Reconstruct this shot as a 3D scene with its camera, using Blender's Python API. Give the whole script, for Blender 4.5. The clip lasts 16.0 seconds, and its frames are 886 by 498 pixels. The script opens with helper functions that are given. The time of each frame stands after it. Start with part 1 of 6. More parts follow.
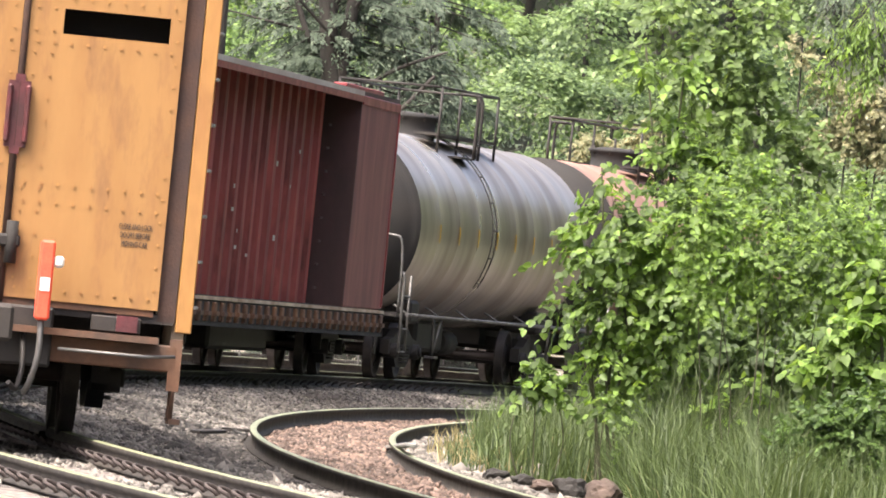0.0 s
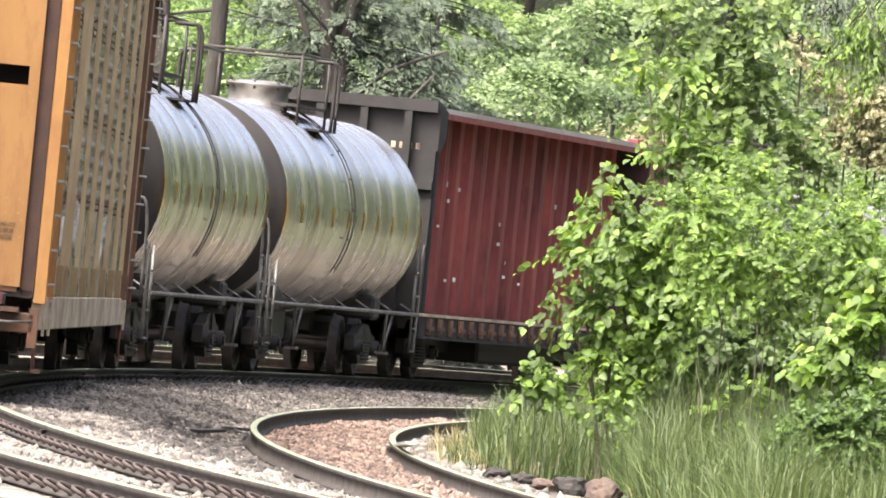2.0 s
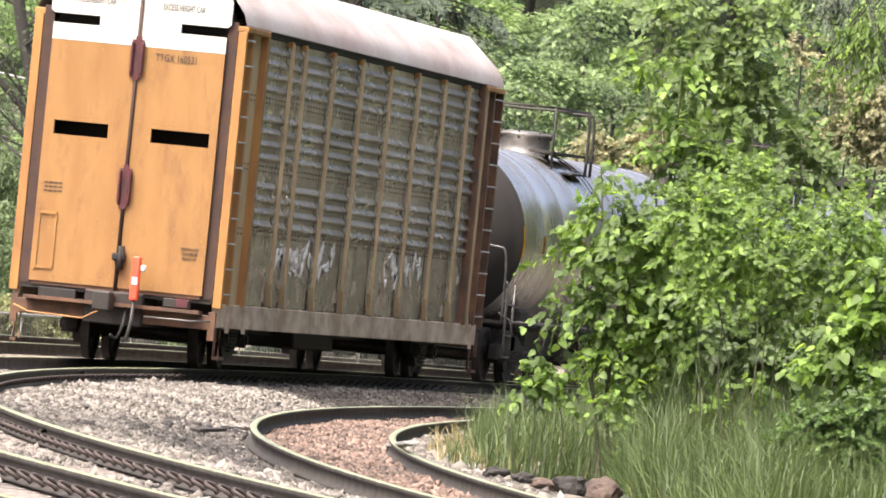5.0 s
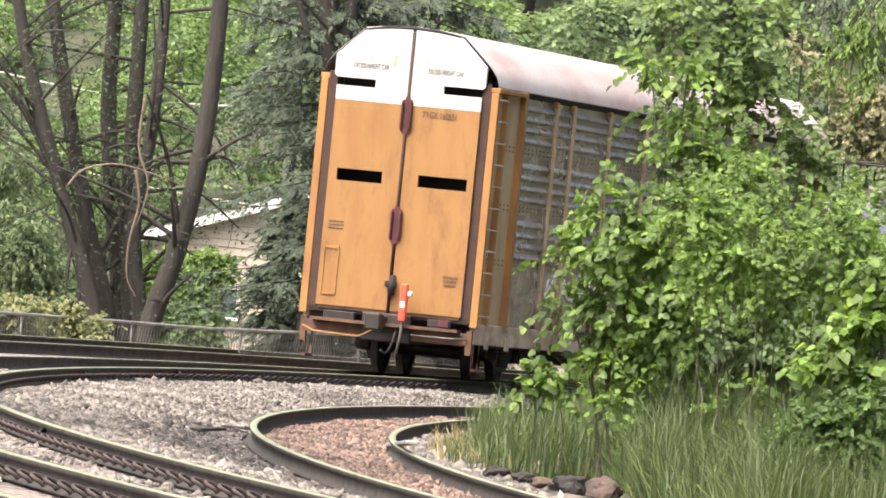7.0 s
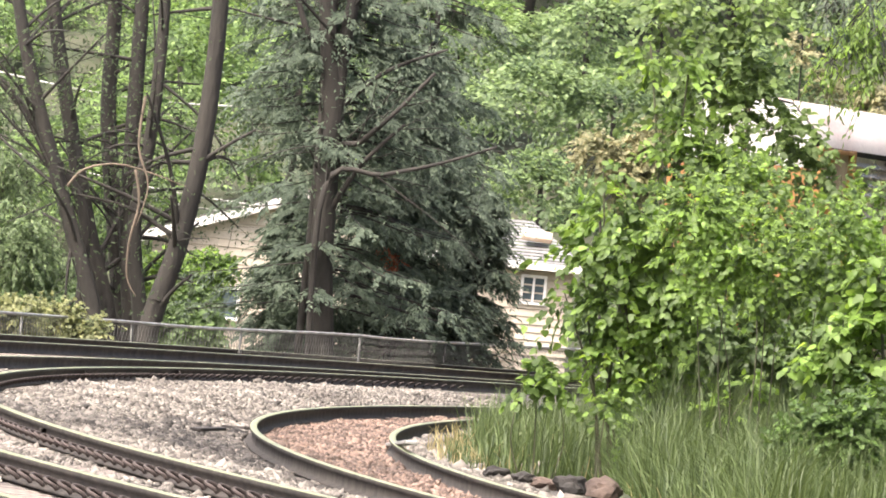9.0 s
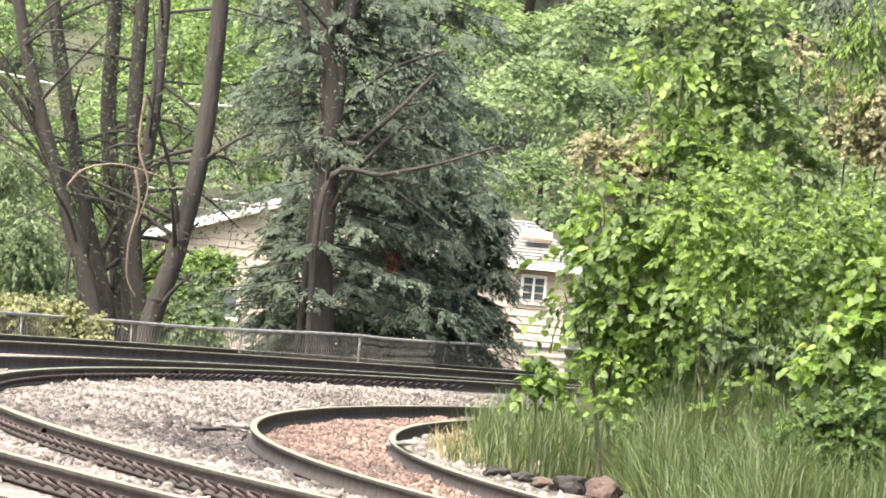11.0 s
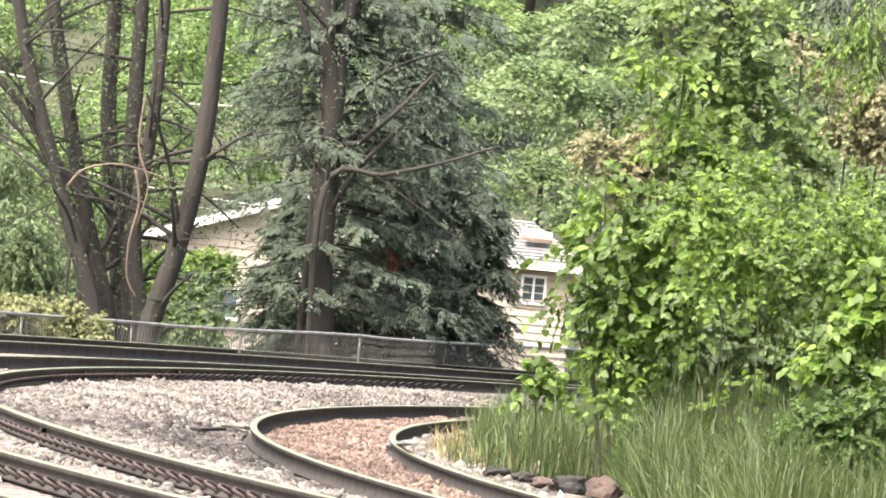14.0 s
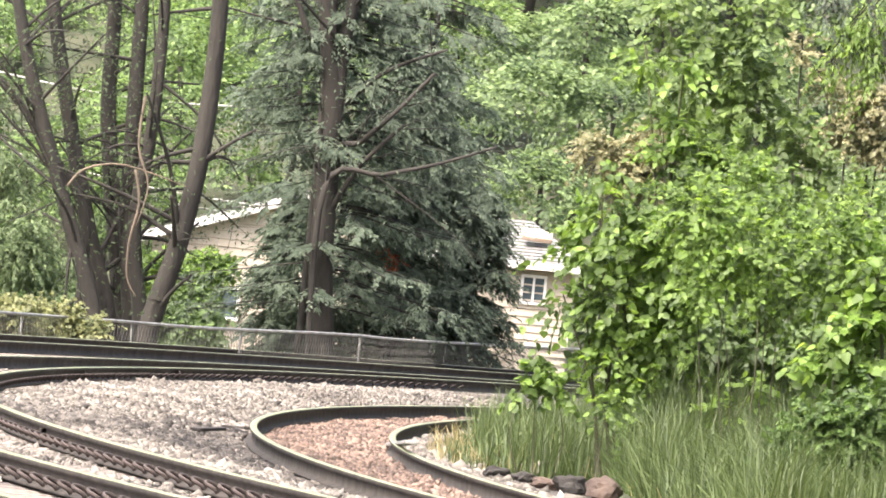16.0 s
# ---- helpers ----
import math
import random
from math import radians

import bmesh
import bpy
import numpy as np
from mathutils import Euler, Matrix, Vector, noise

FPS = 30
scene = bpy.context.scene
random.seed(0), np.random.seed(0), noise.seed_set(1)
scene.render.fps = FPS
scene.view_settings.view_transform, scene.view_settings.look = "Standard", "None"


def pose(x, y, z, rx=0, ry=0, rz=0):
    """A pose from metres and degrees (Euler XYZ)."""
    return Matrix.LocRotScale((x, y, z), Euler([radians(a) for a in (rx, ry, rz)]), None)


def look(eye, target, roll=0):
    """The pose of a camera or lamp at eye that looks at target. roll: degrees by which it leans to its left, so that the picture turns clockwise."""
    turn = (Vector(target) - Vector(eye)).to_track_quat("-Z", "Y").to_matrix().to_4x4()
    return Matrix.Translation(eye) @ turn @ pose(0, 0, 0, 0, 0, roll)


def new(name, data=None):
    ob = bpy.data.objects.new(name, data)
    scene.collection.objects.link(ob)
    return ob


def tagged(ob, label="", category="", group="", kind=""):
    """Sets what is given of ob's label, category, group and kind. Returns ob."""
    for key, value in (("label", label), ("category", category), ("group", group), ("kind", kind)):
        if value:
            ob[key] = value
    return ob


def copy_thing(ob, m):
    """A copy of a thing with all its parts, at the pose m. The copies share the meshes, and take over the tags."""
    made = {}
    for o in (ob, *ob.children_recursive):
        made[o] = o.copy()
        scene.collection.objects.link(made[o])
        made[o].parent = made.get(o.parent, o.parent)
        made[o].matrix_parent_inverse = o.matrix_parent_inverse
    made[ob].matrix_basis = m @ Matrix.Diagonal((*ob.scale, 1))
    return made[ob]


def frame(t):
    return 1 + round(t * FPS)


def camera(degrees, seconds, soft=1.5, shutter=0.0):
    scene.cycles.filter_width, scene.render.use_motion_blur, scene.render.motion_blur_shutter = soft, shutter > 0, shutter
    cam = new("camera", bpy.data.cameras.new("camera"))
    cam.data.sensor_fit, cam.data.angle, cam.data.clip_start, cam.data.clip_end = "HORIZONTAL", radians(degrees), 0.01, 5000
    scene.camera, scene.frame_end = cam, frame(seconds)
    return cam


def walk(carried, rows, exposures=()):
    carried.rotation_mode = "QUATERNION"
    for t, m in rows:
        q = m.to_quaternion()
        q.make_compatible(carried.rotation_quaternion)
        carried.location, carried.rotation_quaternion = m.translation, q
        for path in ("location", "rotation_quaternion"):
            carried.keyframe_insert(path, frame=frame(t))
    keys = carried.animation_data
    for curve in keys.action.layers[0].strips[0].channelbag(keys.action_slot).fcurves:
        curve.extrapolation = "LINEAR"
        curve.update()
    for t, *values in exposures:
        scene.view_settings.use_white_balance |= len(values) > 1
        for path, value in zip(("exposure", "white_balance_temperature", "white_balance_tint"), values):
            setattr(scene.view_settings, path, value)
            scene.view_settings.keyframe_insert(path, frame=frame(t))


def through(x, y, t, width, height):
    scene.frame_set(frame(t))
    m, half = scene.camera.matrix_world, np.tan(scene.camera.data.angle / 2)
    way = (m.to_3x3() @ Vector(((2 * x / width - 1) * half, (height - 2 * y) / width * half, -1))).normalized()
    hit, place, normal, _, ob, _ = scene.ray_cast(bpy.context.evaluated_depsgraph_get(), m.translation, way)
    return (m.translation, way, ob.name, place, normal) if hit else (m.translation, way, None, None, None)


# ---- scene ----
# camera on a tripod beside the line, long lens, leaning a little
cam = camera(4.535, 16.0, 1.75)
EYE = (0, 0, 1.302)


def aim(lift):
    return look(EYE, (0, 100, 1.7327 + lift), 5.59)


walk(cam, [(0.0, aim(0.022)), (1.0, aim(0.018)), (2.0, aim(0.013)), (4.0, aim(0.009)), (6.5, aim(0.002)), (9.0, aim(0)), (16.0, aim(0))],
     exposures=[(0.0, 2.1), (2.0, 2.42), (4.0, 2.2), (6.3, 1.8), (7.5, 1.8), (9.0, 2.03), (11.5, 2.2), (16.0, 2.2)])

# ---- light ----
world = bpy.data.worlds.new("world")
scene.world = world
world.use_nodes = True
sky = world.node_tree.nodes.new("ShaderNodeTexSky")
sky.sky_type, sky.sun_disc = "NISHITA", False
SUN_EL, SUN_AZ = 60, 226
sky.sun_elevation, sky.sun_rotation = radians(SUN_EL), radians(SUN_AZ)
sky.air_density, sky.dust_density, sky.ozone_density = 0.55, 9.0, 0.2
bg = world.node_tree.nodes["Background"]
bg.inputs["Strength"].default_value = 0.15
world.node_tree.links.new(sky.outputs[0], bg.inputs["Color"])
sun = new("sun", bpy.data.lights.new("sun", "SUN"))
sun.data.energy, sun.data.angle, sun.data.color = 1.0, radians(18), (1.0, 0.97, 0.92)
SUN_WAY = Vector((math.sin(radians(SUN_AZ)) * math.cos(radians(SUN_EL)), math.cos(radians(SUN_AZ)) * math.cos(radians(SUN_EL)), math.sin(radians(SUN_EL))))
sun.matrix_basis = look(SUN_WAY * 50, (0, 0, 0))

# ---- materials ----


def mat(name, col, col2=None, rough=0.7, metal=0.0, scale=2.0, fine=30.0, bump=0.3, depth=0.01, stretch=(1, 1, 1), vary=0.0, island=False, lo=0.35, hi=0.65, spec=0.5, grain=0.25, stain=None):
    """Two colours mixed by a coarse noise, a fine grain over them, relief; vary: lightness by object or island."""
    m = bpy.data.materials.new(name)
    m.use_nodes = True
    nt = m.node_tree
    n, l = nt.nodes, nt.links
    b = n["Principled BSDF"]
    b.inputs["Roughness"].default_value, b.inputs["Metallic"].default_value = rough, metal
    b.inputs["Specular IOR Level"].default_value = spec
    tc, mp = n.new("ShaderNodeTexCoord"), n.new("ShaderNodeMapping")
    mp.inputs["Scale"].default_value = stretch
    l.new(tc.outputs["Object"], mp.inputs["Vector"])
    n1, n2 = n.new("ShaderNodeTexNoise"), n.new("ShaderNodeTexNoise")
    for q, sc, de in ((n1, scale, 6), (n2, fine, 4)):
        q.inputs["Scale"].default_value, q.inputs["Detail"].default_value = sc, de
        l.new(mp.outputs[0], q.inputs["Vector"])
    mr = n.new("ShaderNodeMapRange")
    mr.inputs["From Min"].default_value, mr.inputs["From Max"].default_value = lo, hi
    l.new(n1.outputs["Fac"], mr.inputs["Value"])
    mix = n.new("ShaderNodeMix")
    mix.data_type = "RGBA"
    mix.inputs["A"].default_value, mix.inputs["B"].default_value = (*col, 1), (*(col2 or [c * 0.7 for c in col]), 1)
    l.new(mr.outputs[0], mix.inputs["Factor"])
    base = mix
    if stain:
        colour, sc, lo2, hi2, amount, form = stain
        m2, n3, r3, base = n.new("ShaderNodeMapping"), n.new("ShaderNodeTexNoise"), n.new("ShaderNodeMapRange"), n.new("ShaderNodeMix")
        m2.inputs["Scale"].default_value, m2.inputs["Location"].default_value = form, (3.1, 1.7, 0.4)
        l.new(tc.outputs["Object"], m2.inputs["Vector"])
        l.new(m2.outputs[0], n3.inputs["Vector"])
        n3.inputs["Scale"].default_value, n3.inputs["Detail"].default_value, n3.inputs["Roughness"].default_value = sc, 8, 0.65
        r3.inputs["From Min"].default_value, r3.inputs["From Max"].default_value, r3.inputs["To Max"].default_value = lo2, hi2, amount
        l.new(n3.outputs["Fac"], r3.inputs["Value"])
        base.data_type = "RGBA"
        base.inputs["B"].default_value = (*colour, 1)
        l.new(r3.outputs[0], base.inputs["Factor"])
        l.new(mix.outputs["Result"], base.inputs["A"])
    hsv = n.new("ShaderNodeHueSaturation")
    l.new(base.outputs["Result"], hsv.inputs["Color"])
    gr = n.new("ShaderNodeMapRange")
    gr.inputs["To Min"].default_value, gr.inputs["To Max"].default_value = 1 - grain, 1 + grain
    l.new(n2.outputs["Fac"], gr.inputs["Value"])
    if vary:
        src = n.new("ShaderNodeNewGeometry") if island else n.new("ShaderNodeObjectInfo")
        vr, mu = n.new("ShaderNodeMapRange"), n.new("ShaderNodeMath")
        vr.inputs["To Min"].default_value, vr.inputs["To Max"].default_value = 1 - vary, 1 + vary
        l.new(src.outputs["Random Per Island" if island else "Random"], vr.inputs["Value"])
        mu.operation = "MULTIPLY"
        l.new(vr.outputs[0], mu.inputs[0])
        l.new(gr.outputs[0], mu.inputs[1])
        l.new(mu.outputs[0], hsv.inputs["Value"])
    else:
        l.new(gr.outputs[0], hsv.inputs["Value"])
    l.new(hsv.outputs[0], b.inputs["Base Color"])
    rr = n.new("ShaderNodeMapRange")
    rr.inputs["To Min"].default_value, rr.inputs["To Max"].default_value = max(rough - 0.12, 0.03), min(rough + 0.15, 1)
    l.new(n1.outputs["Fac"], rr.inputs["Value"])
    l.new(rr.outputs[0], b.inputs["Roughness"])
    if bump:
        bp = n.new("ShaderNodeBump")
        bp.inputs["Strength"].default_value, bp.inputs["Distance"].default_value = bump, depth
        l.new(n2.outputs["Fac"], bp.inputs["Height"])
        l.new(bp.outputs[0], b.inputs["Normal"])
    return m


def leaf_mat(name, dark, light, through=0.4, gloss=0.45, patch=1.3):
    """Leaves: colour from leaf to leaf between two greens, part of the light passing through."""
    m = bpy.data.materials.new(name)
    m.use_nodes = True
    nt = m.node_tree
    n, l = nt.nodes, nt.links
    b, out = n["Principled BSDF"], n["Material Output"]
    b.inputs["Roughness"].default_value = gloss
    b.inputs["Specular IOR Level"].default_value = 0.35
    ge, ramp = n.new("ShaderNodeNewGeometry"), n.new("ShaderNodeMix")
    tc, no = n.new("ShaderNodeTexCoord"), n.new("ShaderNodeTexNoise")
    no.inputs["Scale"].default_value, no.inputs["Detail"].default_value = patch, 3
    l.new(tc.outputs["Object"], no.inputs["Vector"])
    ad = n.new("ShaderNodeMath")
    ad.operation = "MULTIPLY_ADD"
    ad.inputs[1].default_value, ad.inputs[2].default_value = 1.2, -0.42
    l.new(no.outputs["Fac"], ad.inputs[0])
    a2 = n.new("ShaderNodeMath")
    a2.operation = "MULTIPLY_ADD"
    a2.inputs[1].default_value, a2.use_clamp = 0.75, True
    pw = n.new("ShaderNodeMath")
    pw.operation, pw.inputs[1].default_value = "POWER", 2.8
    l.new(ge.outputs["Random Per Island"], pw.inputs[0])
    l.new(pw.outputs[0], a2.inputs[0])
    l.new(ad.outputs[0], a2.inputs[2])
    ramp.data_type = "RGBA"
    ramp.inputs["A"].default_value, ramp.inputs["B"].default_value = (*dark, 1), (*light, 1)
    l.new(a2.outputs[0], ramp.inputs["Factor"])
    l.new(ramp.outputs["Result"], b.inputs["Base Color"])
    tr, mx = n.new("ShaderNodeBsdfTranslucent"), n.new("ShaderNodeMixShader")
    hs = n.new("ShaderNodeHueSaturation")
    hs.inputs["Hue"].default_value, hs.inputs["Value"].default_value, hs.inputs["Saturation"].default_value = 0.485, 1.5, 1.15
    l.new(ramp.outputs["Result"], hs.inputs["Color"])
    l.new(hs.outputs[0], tr.inputs["Color"])
    mx.inputs[0].default_value = through
    l.new(b.outputs[0], mx.inputs[1])
    l.new(tr.outputs[0], mx.inputs[2])
    l.new(mx.outputs[0], out.inputs["Surface"])
    return m


M = {
    "ground": mat("earth", (0.055, 0.055, 0.032), (0.03, 0.042, 0.018), 0.95, scale=0.6, fine=14, bump=0.6, depth=0.03),
    "ballast": mat("ballast_bed", (0.085, 0.075, 0.068), (0.045, 0.04, 0.036), 0.95, scale=0.7, fine=22, bump=0.8, depth=0.03),
    "stone": mat("ballast_stone", (0.185, 0.168, 0.147), (0.085, 0.075, 0.065), 0.9, scale=0.35, fine=40, bump=0.3, vary=0.65, island=True),
    "stone_dark": mat("fouled_ballast_stone", (0.075, 0.066, 0.058), (0.035, 0.032, 0.03), 0.9, scale=0.6, fine=40, bump=0.3, vary=0.6, island=True),
    "stone_red": mat("rusty_ballast_stone", (0.17, 0.115, 0.09), (0.11, 0.08, 0.065), 0.9, scale=0.8, fine=40, bump=0.3, vary=0.65, island=True),
    "rail": mat("rail_side", (0.05, 0.041, 0.034), (0.028, 0.024, 0.021), 0.75, 0.2, scale=3, fine=60, bump=0.2),
    # green tint is the foliage's reflection put into the steel colour
    "rail_top": mat("running_face_with_reflection", (0.34, 0.36, 0.22), (0.22, 0.24, 0.14), 0.4, 0.4, scale=3, fine=60, bump=0.05),
    "clip": mat("rail_clip", (0.065, 0.05, 0.045), (0.04, 0.032, 0.03), 0.8, 0.2, scale=8, fine=80),
    "tie": mat("tie", (0.19, 0.165, 0.145), (0.12, 0.10, 0.09), 0.9, scale=3, fine=40, stretch=(1, 6, 6)),
    "yellow": mat("yellow_door_paint", (0.29, 0.152, 0.05), (0.24, 0.116, 0.035), 0.5, scale=1.3, fine=9, grain=0.06, bump=0.03, stain=((0.13, 0.06, 0.03), 1.6, 0.54, 0.76, 0.7, (1, 2.6, 0.8)), stretch=(1, 2.5, 0.7), lo=0.4, hi=0.75),
    "post_yellow": mat("post_yellow_paint", (0.33, 0.168, 0.048), (0.21, 0.09, 0.032), 0.55, scale=2.5, fine=20, bump=0.1, stretch=(1, 1, 0.4), lo=0.4, hi=0.8),
    "tan": mat("tan_post_and_panel_shade", (0.42, 0.33, 0.20), (0.28, 0.19, 0.11), 0.55, scale=2.5, fine=20, bump=0.1, stretch=(1, 1, 0.4), lo=0.4, hi=0.8),
    "white": mat("white_paint_dirty", (0.52, 0.53, 0.50), (0.44, 0.43, 0.38), 0.5, scale=1.5, fine=12, grain=0.07, bump=0.05, stain=((0.25, 0.19, 0.13), 1.6, 0.56, 0.75, 0.6, (1, 2.6, 0.8)), lo=0.4, hi=0.8),
    "slate": mat("galvanised_panel", (0.70, 0.66, 0.59), (0.52, 0.47, 0.40), 0.27, 0.65, stain=((0.13, 0.085, 0.055), 1.1, 0.55, 0.75, 0.55, (1.5, 1, 0.9)), scale=1.2, fine=12, bump=0.1, stretch=(1, 1, 1.6), vary=0.12, lo=0.35, hi=0.75),
    "roof_pink": mat("sun_bleached_roof", (0.46, 0.42, 0.40), (0.36, 0.285, 0.265), 0.6, scale=0.5, fine=8, bump=0.15, stretch=(1, 3, 1)),
    "sill": mat("dusty_side_sill", (0.50, 0.42, 0.33), (0.30, 0.22, 0.15), 0.75, scale=1.6, fine=16, bump=0.15, stretch=(1, 1, 2)),
    "brown": mat("brown_end_sill", (0.15, 0.072, 0.038), (0.07, 0.042, 0.03), 0.75, scale=3, fine=25),
    # grimy steel, coloured darker still for the shade under the cars
    "dark": mat("grimy_black_steel_with_shade", (0.018, 0.016, 0.0155), (0.036, 0.03, 0.026), 0.65, 0.2, scale=3, fine=30, bump=0.3),
    "black": mat("black_paint_and_inside_shade", (0.011, 0.010, 0.010), (0.02, 0.017, 0.015), 0.8, scale=2, fine=30),
    "wheel": mat("wheel_steel", (0.07, 0.055, 0.05), (0.035, 0.03, 0.028), 0.6, 0.5, scale=4, fine=40),
    "tread": mat("wheel_tread", (0.5, 0.48, 0.46), (0.35, 0.33, 0.31), 0.3, 0.9, scale=4, fine=40),
    "latch": mat("maroon_latch", (0.095, 0.02, 0.024), (0.05, 0.015, 0.016), 0.5, scale=6, fine=40),
    "latch_dark": mat("dark_bar_and_recess_shade", (0.035, 0.018, 0.014), (0.06, 0.03, 0.02), 0.8, scale=5, fine=40),
    "orange_red": mat("signal_red", (0.80, 0.10, 0.05), (0.62, 0.07, 0.04), 0.4, scale=6, fine=40),
    "ink": mat("black_lettering", (0.03, 0.025, 0.02), (0.05, 0.04, 0.03), 0.7, scale=20, fine=60, bump=0),
    "pale": mat("white_lettering", (0.75, 0.73, 0.70), (0.6, 0.58, 0.54), 0.7, scale=20, fine=60, bump=0),
    "tank": mat("weathered_silver_jacket", (0.70, 0.67, 0.61), (0.50, 0.47, 0.42), 0.26, 0.92, scale=0.9, fine=5, grain=0.07, bump=0.015, depth=0.02, stretch=(1.6, 0.5, 0.5), stain=((0.30, 0.26, 0.22), 0.5, 0.5, 0.8, 0.5, (1.5, 0.4, 0.4))),
    "tank_old": mat("weathered_dirty_jacket", (0.52, 0.475, 0.42), (0.31, 0.265, 0.23), 0.30, 0.8, scale=0.7, fine=5, grain=0.08, bump=0.015, depth=0.02, stretch=(1.6, 0.5, 0.5)),
    "tank_rust": mat("rusty_brown_jacket", (0.33, 0.19, 0.14), (0.22, 0.13, 0.10), 0.5, 0.2, scale=0.7, fine=7),
    "tape": mat("yellow_reflective_tape", (0.80, 0.55, 0.06), (0.70, 0.46, 0.05), 0.4, scale=8, fine=40, bump=0),
    "pipe": mat("grey_handrail", (0.17, 0.165, 0.16), (0.09, 0.085, 0.08), 0.5, 0.5, scale=5, fine=40),
    "red": mat("faded_red_siding", (0.55, 0.145, 0.135), (0.34, 0.095, 0.095), 0.55, stain=((0.06, 0.03, 0.028), 1.2, 0.50, 0.70, 0.7, (2.5, 1, 0.5)), scale=1.6, fine=14, bump=0.15, stretch=(1.8, 1, 0.35)),
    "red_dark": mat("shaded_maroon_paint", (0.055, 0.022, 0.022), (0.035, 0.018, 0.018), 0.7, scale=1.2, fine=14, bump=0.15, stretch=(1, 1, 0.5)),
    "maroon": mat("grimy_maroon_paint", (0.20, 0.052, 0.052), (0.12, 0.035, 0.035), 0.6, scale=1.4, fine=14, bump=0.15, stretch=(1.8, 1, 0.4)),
    "red_trim": mat("bright_red_cap", (0.24, 0.035, 0.04), (0.15, 0.028, 0.03), 0.5, scale=3, fine=20),
    "bulk": mat("dark_grey_bulkhead", (0.024, 0.023, 0.023), (0.016, 0.015, 0.015), 0.85, scale=1.5, fine=20),
    "bark": mat("bark", (0.042, 0.037, 0.031), (0.024, 0.022, 0.019), 0.95, scale=2, fine=12, bump=0.8, depth=0.04, stretch=(1, 1, 0.35)),
    "stem": mat("green_brown_stem", (0.085, 0.085, 0.05), (0.05, 0.052, 0.03), 0.9, scale=3, fine=20),
    "twig": mat("pale_twig", (0.20, 0.155, 0.115), (0.12, 0.095, 0.07), 0.9, scale=3, fine=20),
    "siding": mat("cream_lap_siding", (0.50, 0.44, 0.35), (0.44, 0.38, 0.30), 0.6, scale=0.8, fine=10, bump=0.05, vary=0.04),
    "fascia": mat("white_fascia", (0.78, 0.76, 0.72), (0.68, 0.66, 0.62), 0.5, scale=2, fine=20, bump=0.05),
    "shingle": mat("grey_shingle", (0.38, 0.38, 0.38), (0.28, 0.28, 0.28), 0.85, scale=1.2, fine=12, bump=0.4, vary=0.1),
    "shingle_dark": mat("dark_shingle", (0.10, 0.095, 0.09), (0.06, 0.058, 0.055), 0.9, scale=1.2, fine=12, bump=0.4),
    "glass": mat("window_glass", (0.10, 0.13, 0.14), (0.06, 0.08, 0.09), 0.08, scale=1, fine=3, bump=0),
    "steel": mat("galvanised_pipe", (0.50, 0.50, 0.48), (0.36, 0.35, 0.33), 0.45, 0.6, scale=4, fine=40, bump=0.05),
    "wire": mat("fence_wire", (0.13, 0.13, 0.12), (0.09, 0.085, 0.08), 0.6, 0.5, scale=4, fine=40, bump=0),
    "rock": mat("rock", (0.03, 0.026, 0.023), (0.014, 0.013, 0.012), 0.9, scale=4, fine=20, bump=0.7, depth=0.02),
    "brown_rock": mat("brown_rock", (0.10, 0.07, 0.055), (0.05, 0.036, 0.03), 0.9, scale=4, fine=20, bump=0.7, depth=0.02),
    "pale_rock": mat("pale_rock", (0.27, 0.25, 0.22), (0.15, 0.135, 0.12), 0.9, scale=4, fine=20, bump=0.7, depth=0.02),
    "grass": leaf_mat("grass_blade", (0.04, 0.062, 0.022), (0.14, 0.19, 0.07), 0.35, 0.5),
    "straw": leaf_mat("dry_grass_blade", (0.26, 0.22, 0.10), (0.42, 0.36, 0.19), 0.3, 0.6),
    "lime": leaf_mat("young_leaf", (0.06, 0.095, 0.036), (0.27, 0.42, 0.095), 0.5, 0.5),
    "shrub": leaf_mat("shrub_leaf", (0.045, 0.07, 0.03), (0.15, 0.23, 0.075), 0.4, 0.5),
    "wood_far": leaf_mat("hill_leaf", (0.05, 0.08, 0.042), (0.26, 0.36, 0.15), 0.4, 0.5, 0.4),
    "wood_lit": leaf_mat("sunlit_leaf", (0.07, 0.115, 0.045), (0.26, 0.38, 0.13), 0.45, 0.5, 0.4),
    "dull_leaf": leaf_mat("dull_leaf", (0.05, 0.07, 0.04), (0.12, 0.16, 0.085), 0.4, 0.85),
    "olive": leaf_mat("olive_leaf", (0.075, 0.11, 0.042), (0.21, 0.31, 0.095), 0.45, 0.55),
    "weed_leaf": leaf_mat("weed_leaf", (0.05, 0.085, 0.028), (0.15, 0.25, 0.065), 0.4, 0.5),
    "soft_leaf": leaf_mat("soft_leaf", (0.08, 0.115, 0.055), (0.19, 0.265, 0.115), 0.4, 0.5),
    "rust_leaf": leaf_mat("rust_leaf", (0.16, 0.055, 0.03), (0.34, 0.13, 0.06), 0.4, 0.6),
    # greens lifted and greyed: distance haze is mixed into the colour
    "cedar": leaf_mat("conifer_spray", (0.058, 0.078, 0.058), (0.15, 0.19, 0.13), 0.3, 0.85),
    "rusty_leaf": leaf_mat("dry_leaf", (0.14, 0.155, 0.08), (0.34, 0.31, 0.17), 0.35, 0.5),
    "hedge": leaf_mat("hedge_leaf", (0.10, 0.12, 0.05), (0.30, 0.31, 0.14), 0.35, 0.5),
}

# ---- building helpers ----


def mesh_of(name, bm, *materials):
    me = bpy.data.meshes.new(name)
    bm.to_mesh(me)
    bm.free()
    for m in materials:
        me.materials.append(M[m])
    return me


